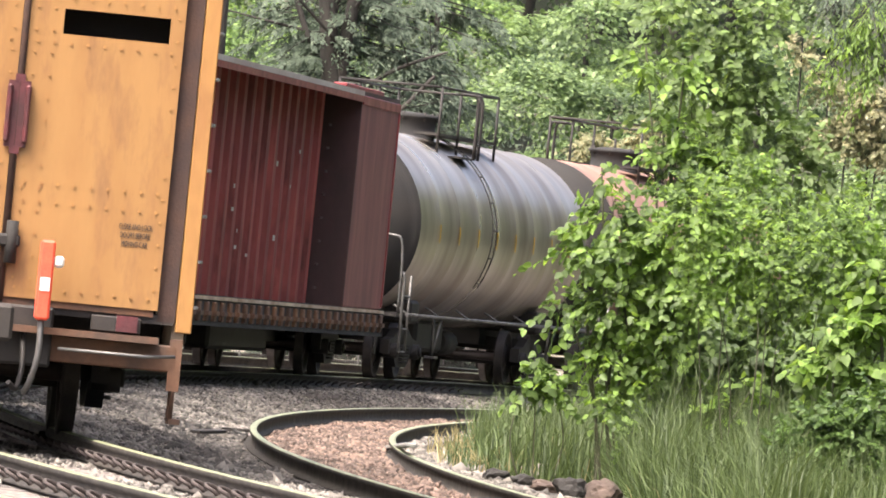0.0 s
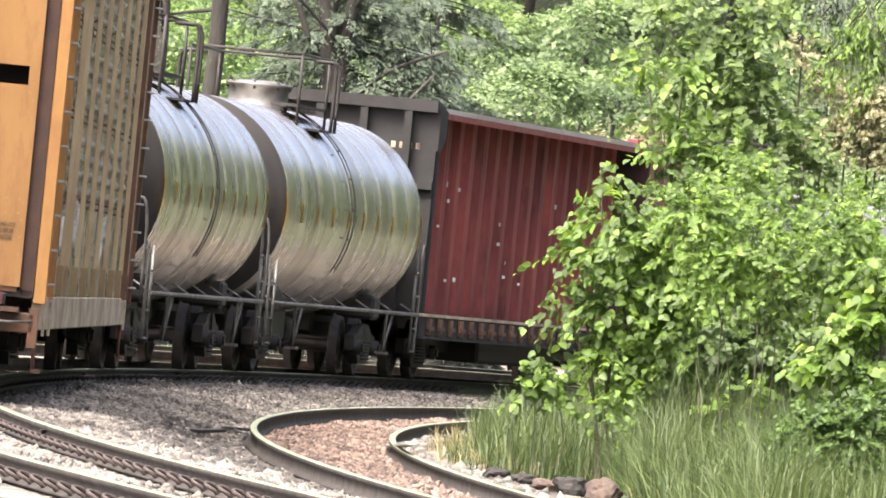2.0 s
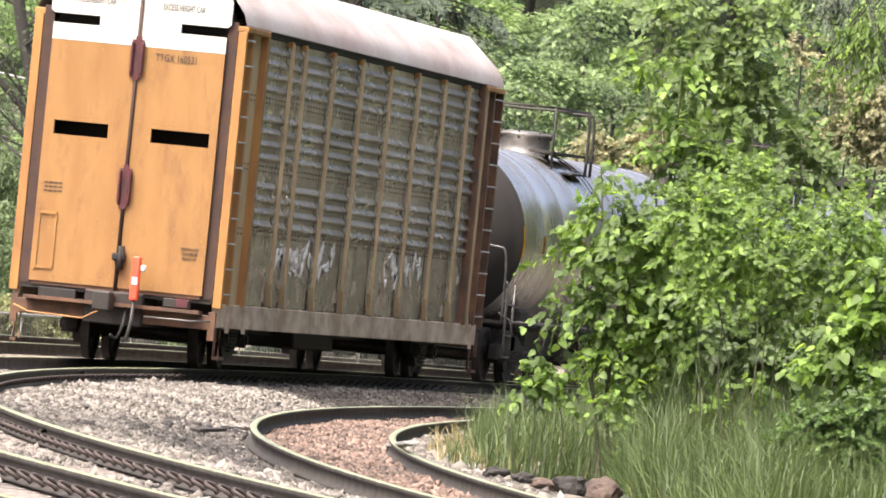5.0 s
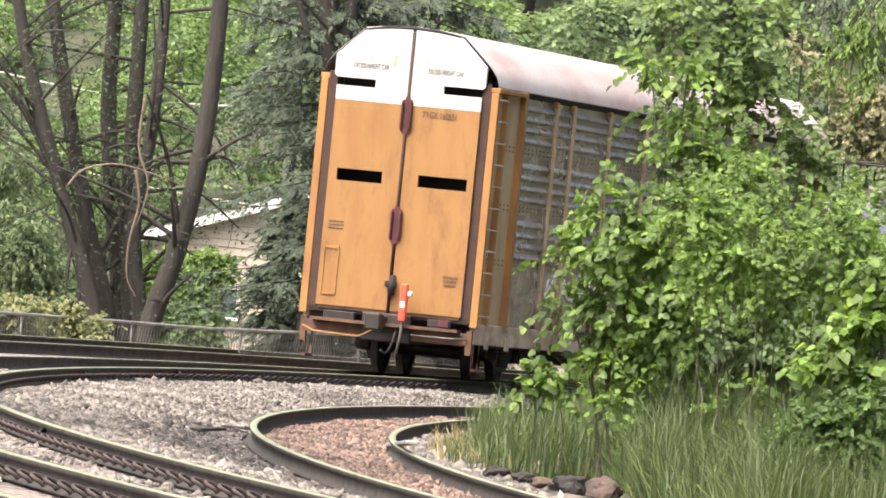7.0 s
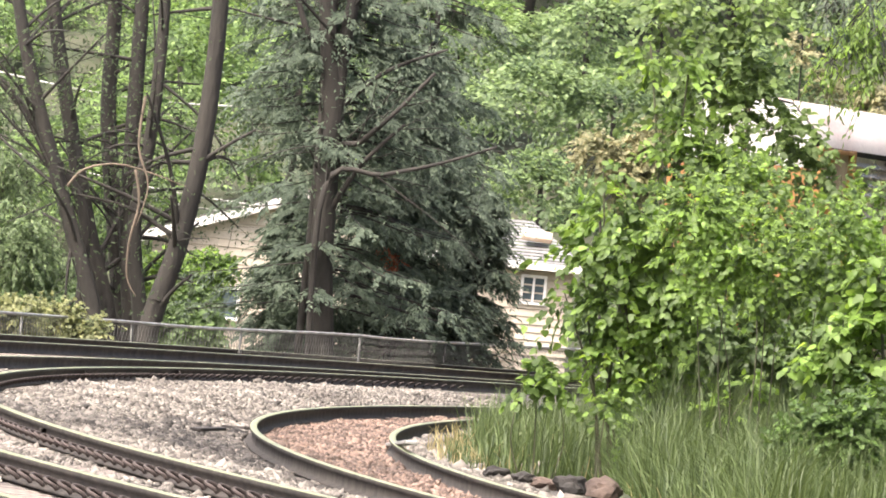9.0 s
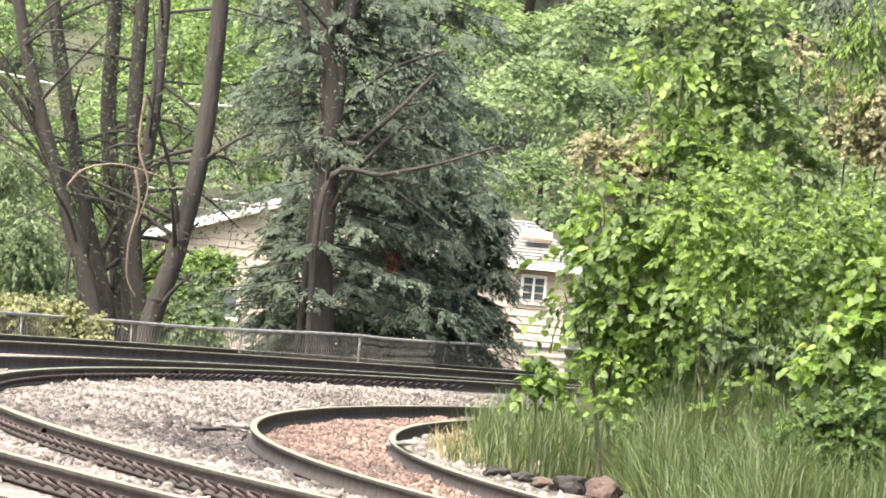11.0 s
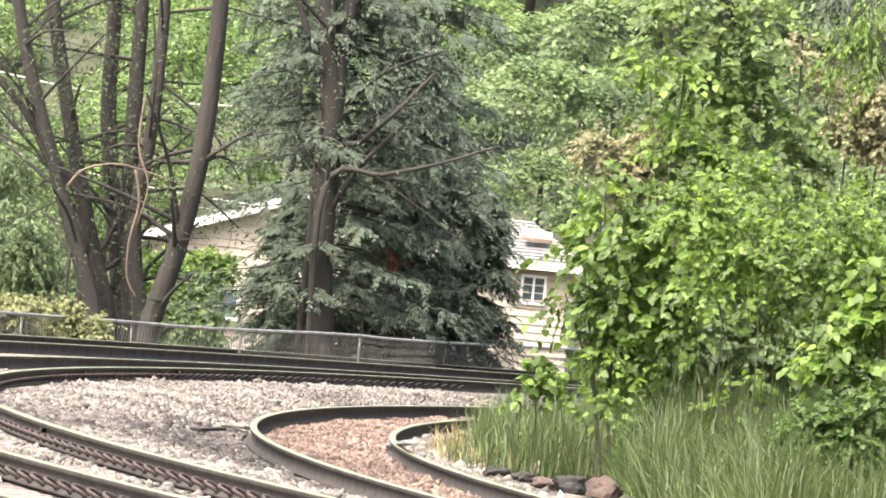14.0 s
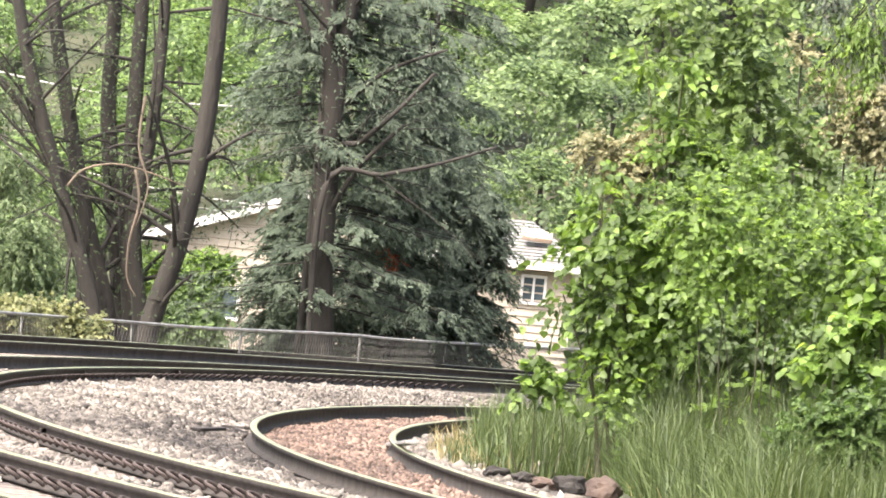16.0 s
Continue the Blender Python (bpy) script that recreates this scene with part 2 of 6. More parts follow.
def part(name, bm, material, parent, label=""):
    ob = new(name, mesh_of(name, bm, *(material if isinstance(material, tuple) else (material,))))
    ob.parent = parent
    return tagged(ob, label)


def thing(name, label, category, group="", kind="", at=None):
    ob = tagged(new(name), label, category, group, kind)
    ob.empty_display_size = 0.3
    if at is not None:
        ob.matrix_basis = at
    return ob


def box(bm, x0, x1, y0, y1, z0, z1, bevel=0.0):
    vs = [bm.verts.new((x, y, z)) for x in (x0, x1) for y in (y0, y1) for z in (z0, z1)]
    fs = [bm.faces.new([vs[i] for i in f]) for f in ((0, 1, 3, 2), (4, 6, 7, 5), (0, 4, 5, 1), (2, 3, 7, 6), (0, 2, 6, 4), (1, 5, 7, 3))]
    if bevel:
        es = list({e for f in fs for e in f.edges})
        bmesh.ops.bevel(bm, geom=es, offset=bevel, segments=1, affect="EDGES")
    return bm


def boxed(*a, bevel=0.0):
    return box(bmesh.new(), *a, bevel=bevel)


def ring(bm, c, d, r, seg, up=Vector((0, 0, 1))):
    d = d.normalized()
    a = d.cross(up if abs(d.z) < 0.95 else Vector((1, 0, 0))).normalized()
    b = a.cross(d)
    return [bm.verts.new(c + (a * math.cos(2 * math.pi * i / seg) + b * math.sin(2 * math.pi * i / seg)) * r) for i in range(seg)]


def tube(bm, pts, r, seg=8, cap=True):
    """A round bar along points; r may be a list of radii."""
    pts = [Vector(p) for p in pts]
    rs = r if isinstance(r, (list, tuple)) else [r] * len(pts)
    rows = []
    for i, p in enumerate(pts):
        d = pts[min(i + 1, len(pts) - 1)] - pts[max(i - 1, 0)]
        rows.append(ring(bm, p, d, rs[i], seg))
    for a, b in zip(rows, rows[1:]):
        for i in range(seg):
            bm.faces.new((a[i], a[(i + 1) % seg], b[(i + 1) % seg], b[i])).smooth = True
    if cap:
        bm.faces.new(rows[0][::-1])
        bm.faces.new(rows[-1])
    return bm


def tubed(pts, r, seg=8):
    return tube(bmesh.new(), pts, r, seg)


def soft_line(pts, n=5):
    """More points along a bent line, rounded at its corners."""
    pts = [Vector(p) for p in pts]
    out = []
    for i in range(len(pts) - 1):
        p0, p1, p2, p3 = pts[max(i - 1, 0)], pts[i], pts[i + 1], pts[min(i + 2, len(pts) - 1)]
        for k in range(n):
            t = k / n
            out.append(0.5 * (2 * p1 + (p2 - p0) * t + (2 * p0 - 5 * p1 + 4 * p2 - p3) * t * t + (3 * p1 - p0 - 3 * p2 + p3) * t ** 3))
    return out + [pts[-1]]


def arrays_mesh(name, verts, faces_n, size, *materials):
    """A mesh from numpy: verts (n,3), faces_n (m,size)."""
    me = bpy.data.meshes.new(name)
    verts, faces_n = np.asarray(verts, np.float32), np.asarray(faces_n, np.int32)
    me.vertices.add(len(verts))
    me.vertices.foreach_set("co", verts.ravel())
    me.loops.add(faces_n.size)
    me.loops.foreach_set("vertex_index", faces_n.ravel())
    me.polygons.add(len(faces_n))
    me.polygons.foreach_set("loop_start", np.arange(len(faces_n), dtype=np.int32) * size)
    me.update(calc_edges=True)
    me.validate()
    for m in materials:
        me.materials.append(M[m])
    return me


RNG = np.random.default_rng(7)
# leaf outlines: a broad lobed leaf, a narrow one, and a feathery spray
LEAF = np.array([(0, 0, 0), (0.30, 0.06, 0.05), (0.43, 0.34, 0.09), (0.29, 0.72, 0.04), (0, 1.05, -0.12), (-0.29, 0.72, 0.04), (-0.43, 0.34, 0.09), (-0.30, 0.06, 0.05)])
LEAF_T = np.array([(0, 1, 2), (0, 2, 3), (0, 3, 4), (0, 4, 5), (0, 5, 6), (0, 6, 7)])
NARROW = np.array([(0, 0, 0), (0.2, 0.4, 0.06), (0, 1, -0.08), (-0.2, 0.4, 0.06)])
BROAD = np.array([(0, 0, 0), (0.36, 0.45, 0.08), (0, 1, -0.10), (-0.36, 0.45, 0.08)])
NARROW_T = np.array([(0, 1, 2), (0, 2, 3)])
SPRAY = np.array([(0, 0, 0), (0.03, 0.25, 0.03), (0.22, 0.52, -0.06), (0.03, 0.55, 0.02), (0.16, 0.95, -0.12), (0, 1.3, -0.18), (-0.14, 0.90, -0.12), (-0.03, 0.50, 0.02), (-0.22, 0.46, -0.06), (-0.03, 0.22, 0.03)])
SPRAY_T = np.array([(0, 1, 9), (1, 2, 3), (1, 3, 9), (9, 3, 7), (7, 8, 9), (3, 4, 5), (3, 5, 7), (5, 6, 7)])


def leaves(name, pts, out, size, material, shape=(LEAF, LEAF_T), droop=0.3, loose=0.7, up=0.5):
    """One mesh of leaves at pts; out: where each grows to; loose: how much its turn strays."""
    n = len(pts)
    V, T = shape
    d = out + RNG.normal(0, loose, (n, 3)) + np.array((0, 0, -droop))
    d /= np.linalg.norm(d, axis=1)[:, None] + 1e-9
    nn = RNG.normal(0, 0.75, (n, 3)) + np.array((0.05, -0.12, up))
    s = np.cross(d, nn)
    s /= np.linalg.norm(s, axis=1)[:, None] + 1e-9
    w = np.cross(s, d)
    k = size * RNG.uniform(0.6, 1.25, n)
    P = pts[:, None, :] + k[:, None, None] * (V[None, :, 0, None] * s[:, None] + V[None, :, 1, None] * d[:, None] + V[None, :, 2, None] * w[:, None])
    F = (np.arange(n) * len(V))[:, None, None] + T[None]
    return arrays_mesh(name, P.reshape(-1, 3), F.reshape(-1, 3), 3, material)


def blob_points(blobs, per, inner=0.35, tuft=0.0, tufts=0):
    """Points in ellipsoids (x, y, z, rx, ry, rz); denser near their skins, or gathered in tufts."""
    P, O = [], []
    vol = np.array([(b[3] * b[4] * b[5]) ** (2 / 3) for b in blobs])
    for b, v in zip(blobs, vol):
        n = max(6, int(per * v / vol.sum()))
        c, r = np.array(b[:3]), np.array(b[3:6])
        if tufts:
            m = max(3, int(n / tufts))
            g = RNG.normal(0, 1, (m, 3))
            g /= np.linalg.norm(g, axis=1)[:, None]
            g *= RNG.uniform(inner, 1, (m, 1)) ** 0.6 * (1 + 0.18 * RNG.normal(0, 1, (m, 1)))
            i = RNG.integers(0, m, n)
            d = RNG.normal(0, 1, (n, 3))
            d /= np.linalg.norm(d, axis=1)[:, None]
            d[:, 2] *= 0.6
            o = g[i] * 0.6 + d * 0.8
            P.append(c + g[i] * r + d * tuft * RNG.uniform(0.2, 1, (n, 1)))
            O.append(o)
        else:
            g = RNG.normal(0, 1, (n, 3))
            g /= np.linalg.norm(g, axis=1)[:, None]
            k = RNG.uniform(inner ** 3, 1, (n, 1)) ** (1 / 3) * (1 + 0.10 * RNG.normal(0, 1, (n, 1)))
            P.append(c + g * k * r)
            O.append(g)
    return np.concatenate(P), np.concatenate(O)


def unit(v):
    return v / (np.linalg.norm(v, axis=-1, keepdims=True) + 1e-9)


def set_leaves(name, P, D, N, size, material, shape=(LEAF, LEAF_T)):
    """One mesh of leaves at P, growing along D, their upper faces towards N."""
    V, T = shape
    n = len(P)
    D = unit(D)
    S = unit(np.cross(D, N))
    U = np.cross(S, D)
    k = size * RNG.uniform(0.6, 1.25, n)
    Q = P[:, None, :] + k[:, None, None] * (V[None, :, 0, None] * S[:, None] + V[None, :, 1, None] * D[:, None] + V[None, :, 2, None] * U[:, None])
    F = (np.arange(n) * len(V))[:, None, None] + T[None]
    return arrays_mesh(name, Q.reshape(-1, 3), F.reshape(-1, 3), 3, material)


def twig_sprays(blobs, twigs, per, reach=0.5, droop=0.25, flat=0.35):
    """Leaf places on bent twigs that fill ellipsoids: twigs grow outwards, leaves sit left and right along them."""
    w = np.array([(b[3] * b[4] * b[5]) ** (2 / 3) for b in blobs])
    i = RNG.choice(len(blobs), twigs, p=w / w.sum())
    B = np.array(blobs)[i]
    g = unit(RNG.normal(0, 1, (twigs, 3)) + np.array((0, -0.25, 0.15)))
    a = B[:, :3] + g * B[:, 3:6] * RNG.uniform(0.15, 0.75, (twigs, 1))
    d = unit(g + RNG.normal(0, 0.45, (twigs, 3)) + np.array((0, 0, 0.15)))
    L = reach * RNG.uniform(0.55, 1.2, (twigs, 1))
    n0 = unit(np.array((-0.15, -0.35, 0.8)) + RNG.normal(0, 0.38, (twigs, 3)) + 0.3 * g)
    side = unit(np.cross(d, n0))
    t = np.tile(np.linspace(0.15, 1.0, per), (twigs, 1)) + RNG.uniform(-0.06, 0.06, (twigs, per))
    sg = np.where((np.arange(per) % 2) == 0, 1.0, -1.0)[None, :, None]
    P = a[:, None] + d[:, None] * (L * t)[..., None] + np.array((0, 0, -1.0)) * (droop * L * t ** 2)[..., None]
    D = d[:, None] * 0.7 + side[:, None] * sg * 0.75 + np.array((0, 0, -droop * 1.5)) + RNG.normal(0, 0.28, (twigs, per, 3))
    N = n0[:, None] + RNG.normal(0, flat, (twigs, per, 3))
    tips = np.stack([a, a + d * L * 0.5 + np.array((0, 0, -1.0)) * droop * L * 0.25, a + d * L + np.array((0, 0, -1.0)) * droop * L], 1)
    return P.reshape(-1, 3), D.reshape(-1, 3), N.reshape(-1, 3), tips


def bars(bm_name, lines, r, material):
    """Thin three-sided sticks along many short lines (numpy)."""
    n, k, _ = lines.shape
    d = unit(lines[:, -1] - lines[:, 0])
    s = unit(np.cross(d, np.array((0.3, 0.2, 0.9))))
    u = np.cross(s, d)
    rs = r * np.linspace(1, 0.35, k)
    rows = [lines[:, :, None] + rs[None, :, None, None] * np.stack([s * math.cos(a) + u * math.sin(a) for a in (0, 2.1, 4.2)], 1)[:, None]]
    V = rows[0].reshape(-1, 3)
    base = (np.arange(n) * k * 3)[:, None, None]
    F = np.array([(j * 3 + q, j * 3 + (q + 1) % 3, (j + 1) * 3 + (q + 1) % 3, (j + 1) * 3 + q) for j in range(k - 1) for q in range(3)])
    return arrays_mesh(bm_name, V, (base + F[None]).reshape(-1, 4), 4, material)


def mesh_thing(name, me, parent=None, label="", category="", group="", kind=""):
    ob = new(name, me)
    ob.parent = parent
    return tagged(ob, label, category, group, kind)


# ---- the line of the tracks ----
CX, CY, RB, K3, K2 = 353.048, 123.38, 357.765, 73.41, -15.44


def on_curve(offset, u):
    """The plan point at an offset outwards from the inner running rail, u radians along the curve."""
    uu = max(-0.62, min(0.62, u))
    r = RB + offset + K3 * uu ** 3 + K2 * uu ** 2
    return CX - r * math.cos(u), CY - r * math.sin(u)


def off_curve(x, y):
    """Offset and angle of plan points (numpy)."""
    u = np.arctan2(CY - y, CX - x)
    uu = np.clip(u, -0.62, 0.62)
    return np.hypot(x - CX, y - CY) - RB - K3 * uu ** 3 - K2 * uu ** 2, u


def smooth(a, b, v):
    t = np.clip((v - a) / (b - a), 0, 1)
    return t * t * (3 - 2 * t)


def ground_z(x, y):
    x, y = np.asarray(x, float), np.asarray(y, float)
    o, u = off_curve(x, y)
    z = -0.20 - 0.23 * smooth(-1.2, -2.6, o)
    z = z + 0.02 * smooth(1.8, 3.2, o) - 1.0 * smooth(6.2, 9.5, o)
    z = z + 0.25 * smooth(-6.0, -9.0, o)
    hill = np.clip(y - 300, 0, 900)
    return z + 0.27 * hill * smooth(300, 330, y) * smooth(500, 350, np.abs(x)) ** 0 + 0.02 * np.sin(x * 1.7 + y * 0.31) * np.cos(y * 0.9)


# ---- ground ----


def make_ground():
    xs = np.unique(np.concatenate([np.linspace(-2500, -60, 14), np.linspace(-60, -13, 12), np.arange(-13, 10, 0.35), np.linspace(10, 80, 16), np.linspace(80, 2500, 14)]))
    ys = np.unique(np.concatenate([np.linspace(-800, 20, 10), np.arange(20, 260, 1.0), np.linspace(260, 560, 40), np.linspace(560, 3000, 14)]))
    X, Y = np.meshgrid(xs, ys)
    Z = ground_z(X, Y)
    nx, ny = len(xs), len(ys)
    i = (np.arange(ny - 1)[:, None] * nx + np.arange(nx - 1)[None]).ravel()
    me = arrays_mesh("ground", np.stack([X, Y, Z], -1).reshape(-1, 3), np.stack([i, i + 1, i + nx + 1, i + nx], -1), 4, "ground", "ballast")
    c = np.stack([X, Y], -1)
    o, _ = off_curve((X[:-1, :-1] + X[1:, 1:]) / 2, (Y[:-1, :-1] + Y[1:, 1:]) / 2)
    inside = ((o > -5.6) & (o < 7.5) & (Y[:-1, :-1] > 10) & (Y[:-1, :-1] < 420)).ravel()
    me.polygons.foreach_set("material_index", inside.astype(np.int32))
    me.polygons.foreach_set("use_smooth", np.ones(len(inside), bool))
    mesh_thing("ground", me, label="bare earth and grey ballast beside the tracks", category="ground", kind="structure")


make_ground()

# ---- tracks ----
RAIL = [(-0.07, -0.172), (-0.07, -0.155), (-0.012, -0.135), (-0.012, -0.048), (-0.036, -0.036), (-0.036, -0.006), (-0.030, 0.0),
        (0.030, 0.0), (0.036, -0.006), (0.036, -0.036), (0.012, -0.048), (0.012, -0.135), (0.07, -0.155), (0.07, -0.172)]


def make_rail(offset, z, parent):
    us = np.arange(0.27, -0.46, -0.0028)
    n = len(RAIL)
    V = [(*on_curve(offset + a, u), z + b) for u in us for a, b in RAIL]
    F = [(i * n + k, i * n + (k + 1) % n, (i + 1) * n + (k + 1) % n, (i + 1) * n + k) for i in range(len(us) - 1) for k in range(n)]
    me = arrays_mesh("rail", V, F, 4, "rail", "rail_top")
    top = np.tile(np.array([k in (5, 6, 7) for k in range(n)], np.int32), len(us) - 1)
    me.polygons.foreach_set("material_index", top)
    mesh_thing("rail", me, parent)


CLIP = tubed(soft_line([(0.02, -0.05, 0.0), (0.05, -0.05, 0.05), (0.11, -0.02, 0.07), (0.11, 0.03, 0.06), (0.05, 0.05, 0.035), (0.03, 0.03, 0.0)], 2), 0.013, 5)
CLIP_ME = mesh_of("rail_clip", CLIP, "clip")
TIE_ME = mesh_of("tie", boxed(-0.12, 0.12, -1.28, 1.28, -0.2, 0.0, bevel=0.015), "tie")
BAR = boxed(-0.45, 0.45, 0.012, 0.035, -0.135, -0.045, bevel=0.006)
for bx in (-0.36, -0.2, -0.05, 0.1, 0.22, 0.36):
    tube(BAR, [(bx, 0.03, -0.09), (bx, 0.06, -0.09)], 0.018, 6)
BAR_ME = mesh_of("joint_bar", BAR, "rail")


def make_track(name, label, inner, outer, z_in, z_out, clips, lo, hi, joints=()):
    t = thing(name, label, "railway track", kind="structure")
    make_rail(inner, z_in, t)
    make_rail(outer, z_out, t)
    mid, zt = (inner + outer) / 2, (z_in + z_out) / 2 - 0.176
    u, k = hi, 0
    while u > lo:
        x, y = on_curve(mid, u)
        tie = new("tie", TIE_ME)
        tie.parent = t
        tie.matrix_basis = pose(x, y, zt - 0.012, 0, 0, math.degrees(-u) + 90 + RNG.uniform(-0.8, 0.8))
        if clips:
            for off, z, side in ((inner, z_in, 1), (inner, z_in, -1), (outer, z_out, 1)):
                x, y = on_curve(off, u)
                c = new("rail_clip", CLIP_ME)
                c.parent = t
                c.matrix_basis = Matrix.Translation((x, y, z - 0.165)) @ pose(0, 0, 0, 0, 0, math.degrees(-u) + (180 if side > 0 else 0)) @ Matrix.Diagonal((1.1, 1.3, 1.25, 1))
        u -= 0.62 / RB * (1 if not clips else 1.25)
        k += 1
    for off, z, u in joints:
        x, y = on_curve(off, u)
        b = new("joint_bar", BAR_ME)
        b.parent = t
        b.matrix_basis = Matrix.Translation((x, y, z)) @ pose(0, 0, 0, 0, 0, math.degrees(-u) - 90)
    return t


make_track("main_track", "dark steel rails with spring clips on tie rows in pale ballast", 0.0, 1.5, 0.0, 0.0, True, -0.16, 0.158, ((0.0, 0, -0.08), (0.0, 0, 0.095), (0.0, 0, -0.045)))
make_track("siding_track", "rusty siding rails curving tightly into the grass", -4.367, -2.867, -0.265, -0.235, False, -0.12, 0.125, ((-2.867, -0.235, 0.03),))
make_track("far_track", "dark rails of the outer track beyond the main track", 3.51, 5.01, 0.073, 0.106, False, -0.2, 0.05)

# ---- rolling stock: x runs forward, y to the left, z = 0 on the rail heads, origin over the rear truck ----
U0 = 3.2412 - math.pi


def car_pose(s, base):
    """A car whose rear truck stands s metres along the line."""
    a = Vector((*on_curve(0.75, U0 - s / 358.515), 0))
    b = Vector((*on_curve(0.75, U0 - (s + base) / 358.515), 0))
    d = (b - a).normalized()
    m = Matrix((d, Vector((-d.y, d.x, 0)), Vector((0, 0, 1)))).transposed().to_4x4()
    m.translation = a
    return m


def lathe(bm, prof, seg=40):
    """Turn a profile of (x, radius) round the x axis."""
    rows = []
    for x, r in prof:
        rows.append([bm.verts.new((x, r * math.cos(2 * math.pi * k / seg), r * math.sin(2 * math.pi * k / seg))) for k in range(seg)])
    for a, b in zip(rows, rows[1:]):
        for k in range(seg):
            bm.faces.new((a[k], a[(k + 1) % seg], b[(k + 1) % seg], b[k])).smooth = True
    for r in (rows[0], rows[-1]):
        if len(r) > 2:
            bm.faces.new(r)
    return bm


WHEELS = []


def make_wheelset(parent, x):
    bm = bmesh.new()
    lathe(bm, [(-0.80, 0.09), (-0.80, 0.07), (0.80, 0.07), (0.80, 0.09)], 12)
    for s in (-1, 1):
        lathe(bm, [(s * 0.69, 0.08), (s * 0.69, 0.16), (s * 0.73, 0.18), (s * 0.72, 0.36), (s * 0.685, 0.38), (s * 0.685, 0.485), (s * 0.71, 0.475), (s * 0.72, 0.455), (s * 0.815, 0.45), (s * 0.815, 0.39), (s * 0.77, 0.36), (s * 0.77, 0.18), (s * 0.80, 0.14), (s * 0.80, 0.05)], 28)
        for k in range(6):
            a = k * math.pi / 3
            tube(bm, [(s * 0.765, 0.27 * math.cos(a), 0.27 * math.sin(a)), (s * 0.785, 0.27 * math.cos(a), 0.27 * math.sin(a))], 0.035, 6)
    bmesh.ops.rotate(bm, cent=(0, 0, 0), matrix=Matrix.Rotation(math.pi / 2, 3, "Z"), verts=bm.verts)
    w = part("wheelset", bm, "wheel", parent)
    w.matrix_basis = pose(x, 0, 0.452)
    WHEELS.append((w, x))
    return w


def make_truck(parent, x):
    """Two side frames with springs and bearing caps, a bolster, brake beams, two wheelsets."""
    bm = bmesh.new()
    for s in (-1, 1):
        y = s * 0.98
        prof = [(-1.12, 0.40), (-1.12, 0.62), (-0.75, 0.66), (-0.35, 0.80), (0.35, 0.80), (0.75, 0.66), (1.12, 0.62), (1.12, 0.40), (0.72, 0.42), (0.42, 0.20), (-0.42, 0.20), (-0.72, 0.42)]
        a, b = [bm.verts.new((x + p, y - 0.07, z)) for p, z in prof], [bm.verts.new((x + p, y + 0.07, z)) for p, z in prof]
        bm.faces.new(a[::-1])
        bm.faces.new(b)
        for k in range(len(prof)):
            bm.faces.new((a[k], a[(k + 1) % len(a)], b[(k + 1) % len(b)], b[k]))
        for sx in (-0.17, 0.0, 0.17):
            for z in np.arange(0.27, 0.56, 0.05):
                tube(bm, [(x + sx, y + s * 0.07, z), (x + sx, y + s * 0.07, z + 0.028)], 0.075, 8)
        for ax in (-0.88, 0.88):
            tube(bm, [(x + ax, y - s * 0.05, 0.452), (x + ax, y + s * 0.17, 0.452)], 0.115, 12)
            tube(bm, [(x + ax, y + s * 0.17, 0.452), (x + ax, y + s * 0.20, 0.452)], 0.07, 8)
    box(bm, x - 0.2, x + 0.2, -1.05, 1.05, 0.56, 0.78)
    for sx in (-0.36, 0.36):
        box(bm, x + sx - 0.05, x + sx + 0.05, -0.85, 0.85, 0.33, 0.42)
    part("truck_frame", bm, "dark", parent)
    for ax in (-0.88, 0.88):
        make_wheelset(parent, x + ax)


def make_coupler(parent, x, d):
    bm = boxed(x, x + d * 0.55, -0.07, 0.07, 0.78, 0.95, bevel=0.01)
    box(bm, x + d * 0.5, x + d * 0.8, -0.14, 0.13, 0.72, 1.0, bevel=0.03)
    tube(bm, soft_line([(x + d * 0.05, -0.25, 0.80), (x + d * 0.3, -0.26, 0.55), (x + d * 0.5, -0.22, 0.38), (x + d * 0.62, -0.15, 0.42)]), 0.022, 6)
    part("coupler", bm, "dark", parent)


def letters(words, size, m, parent, material, label, width=None):
    cu = bpy.data.curves.new("lettering", "FONT")
    cu.body, cu.size, cu.align_x, cu.extrude = words, size, "CENTER", 0.002
    tmp = bpy.data.objects.new("lettering", cu)
    scene.collection.objects.link(tmp)
    me = bpy.data.meshes.new_from_object(tmp.evaluated_get(bpy.context.evaluated_depsgraph_get()))
    bpy.data.objects.remove(tmp)
    me.materials.clear()
    me.materials.append(M[material])
    if width:
        w = max(v.co.x for v in me.vertices) - min(v.co.x for v in me.vertices)
        for v in me.vertices:
            v.co.x *= width / w
    ob = new("lettering", me)
    ob.parent, ob.matrix_basis = parent, m
    return tagged(ob, label)


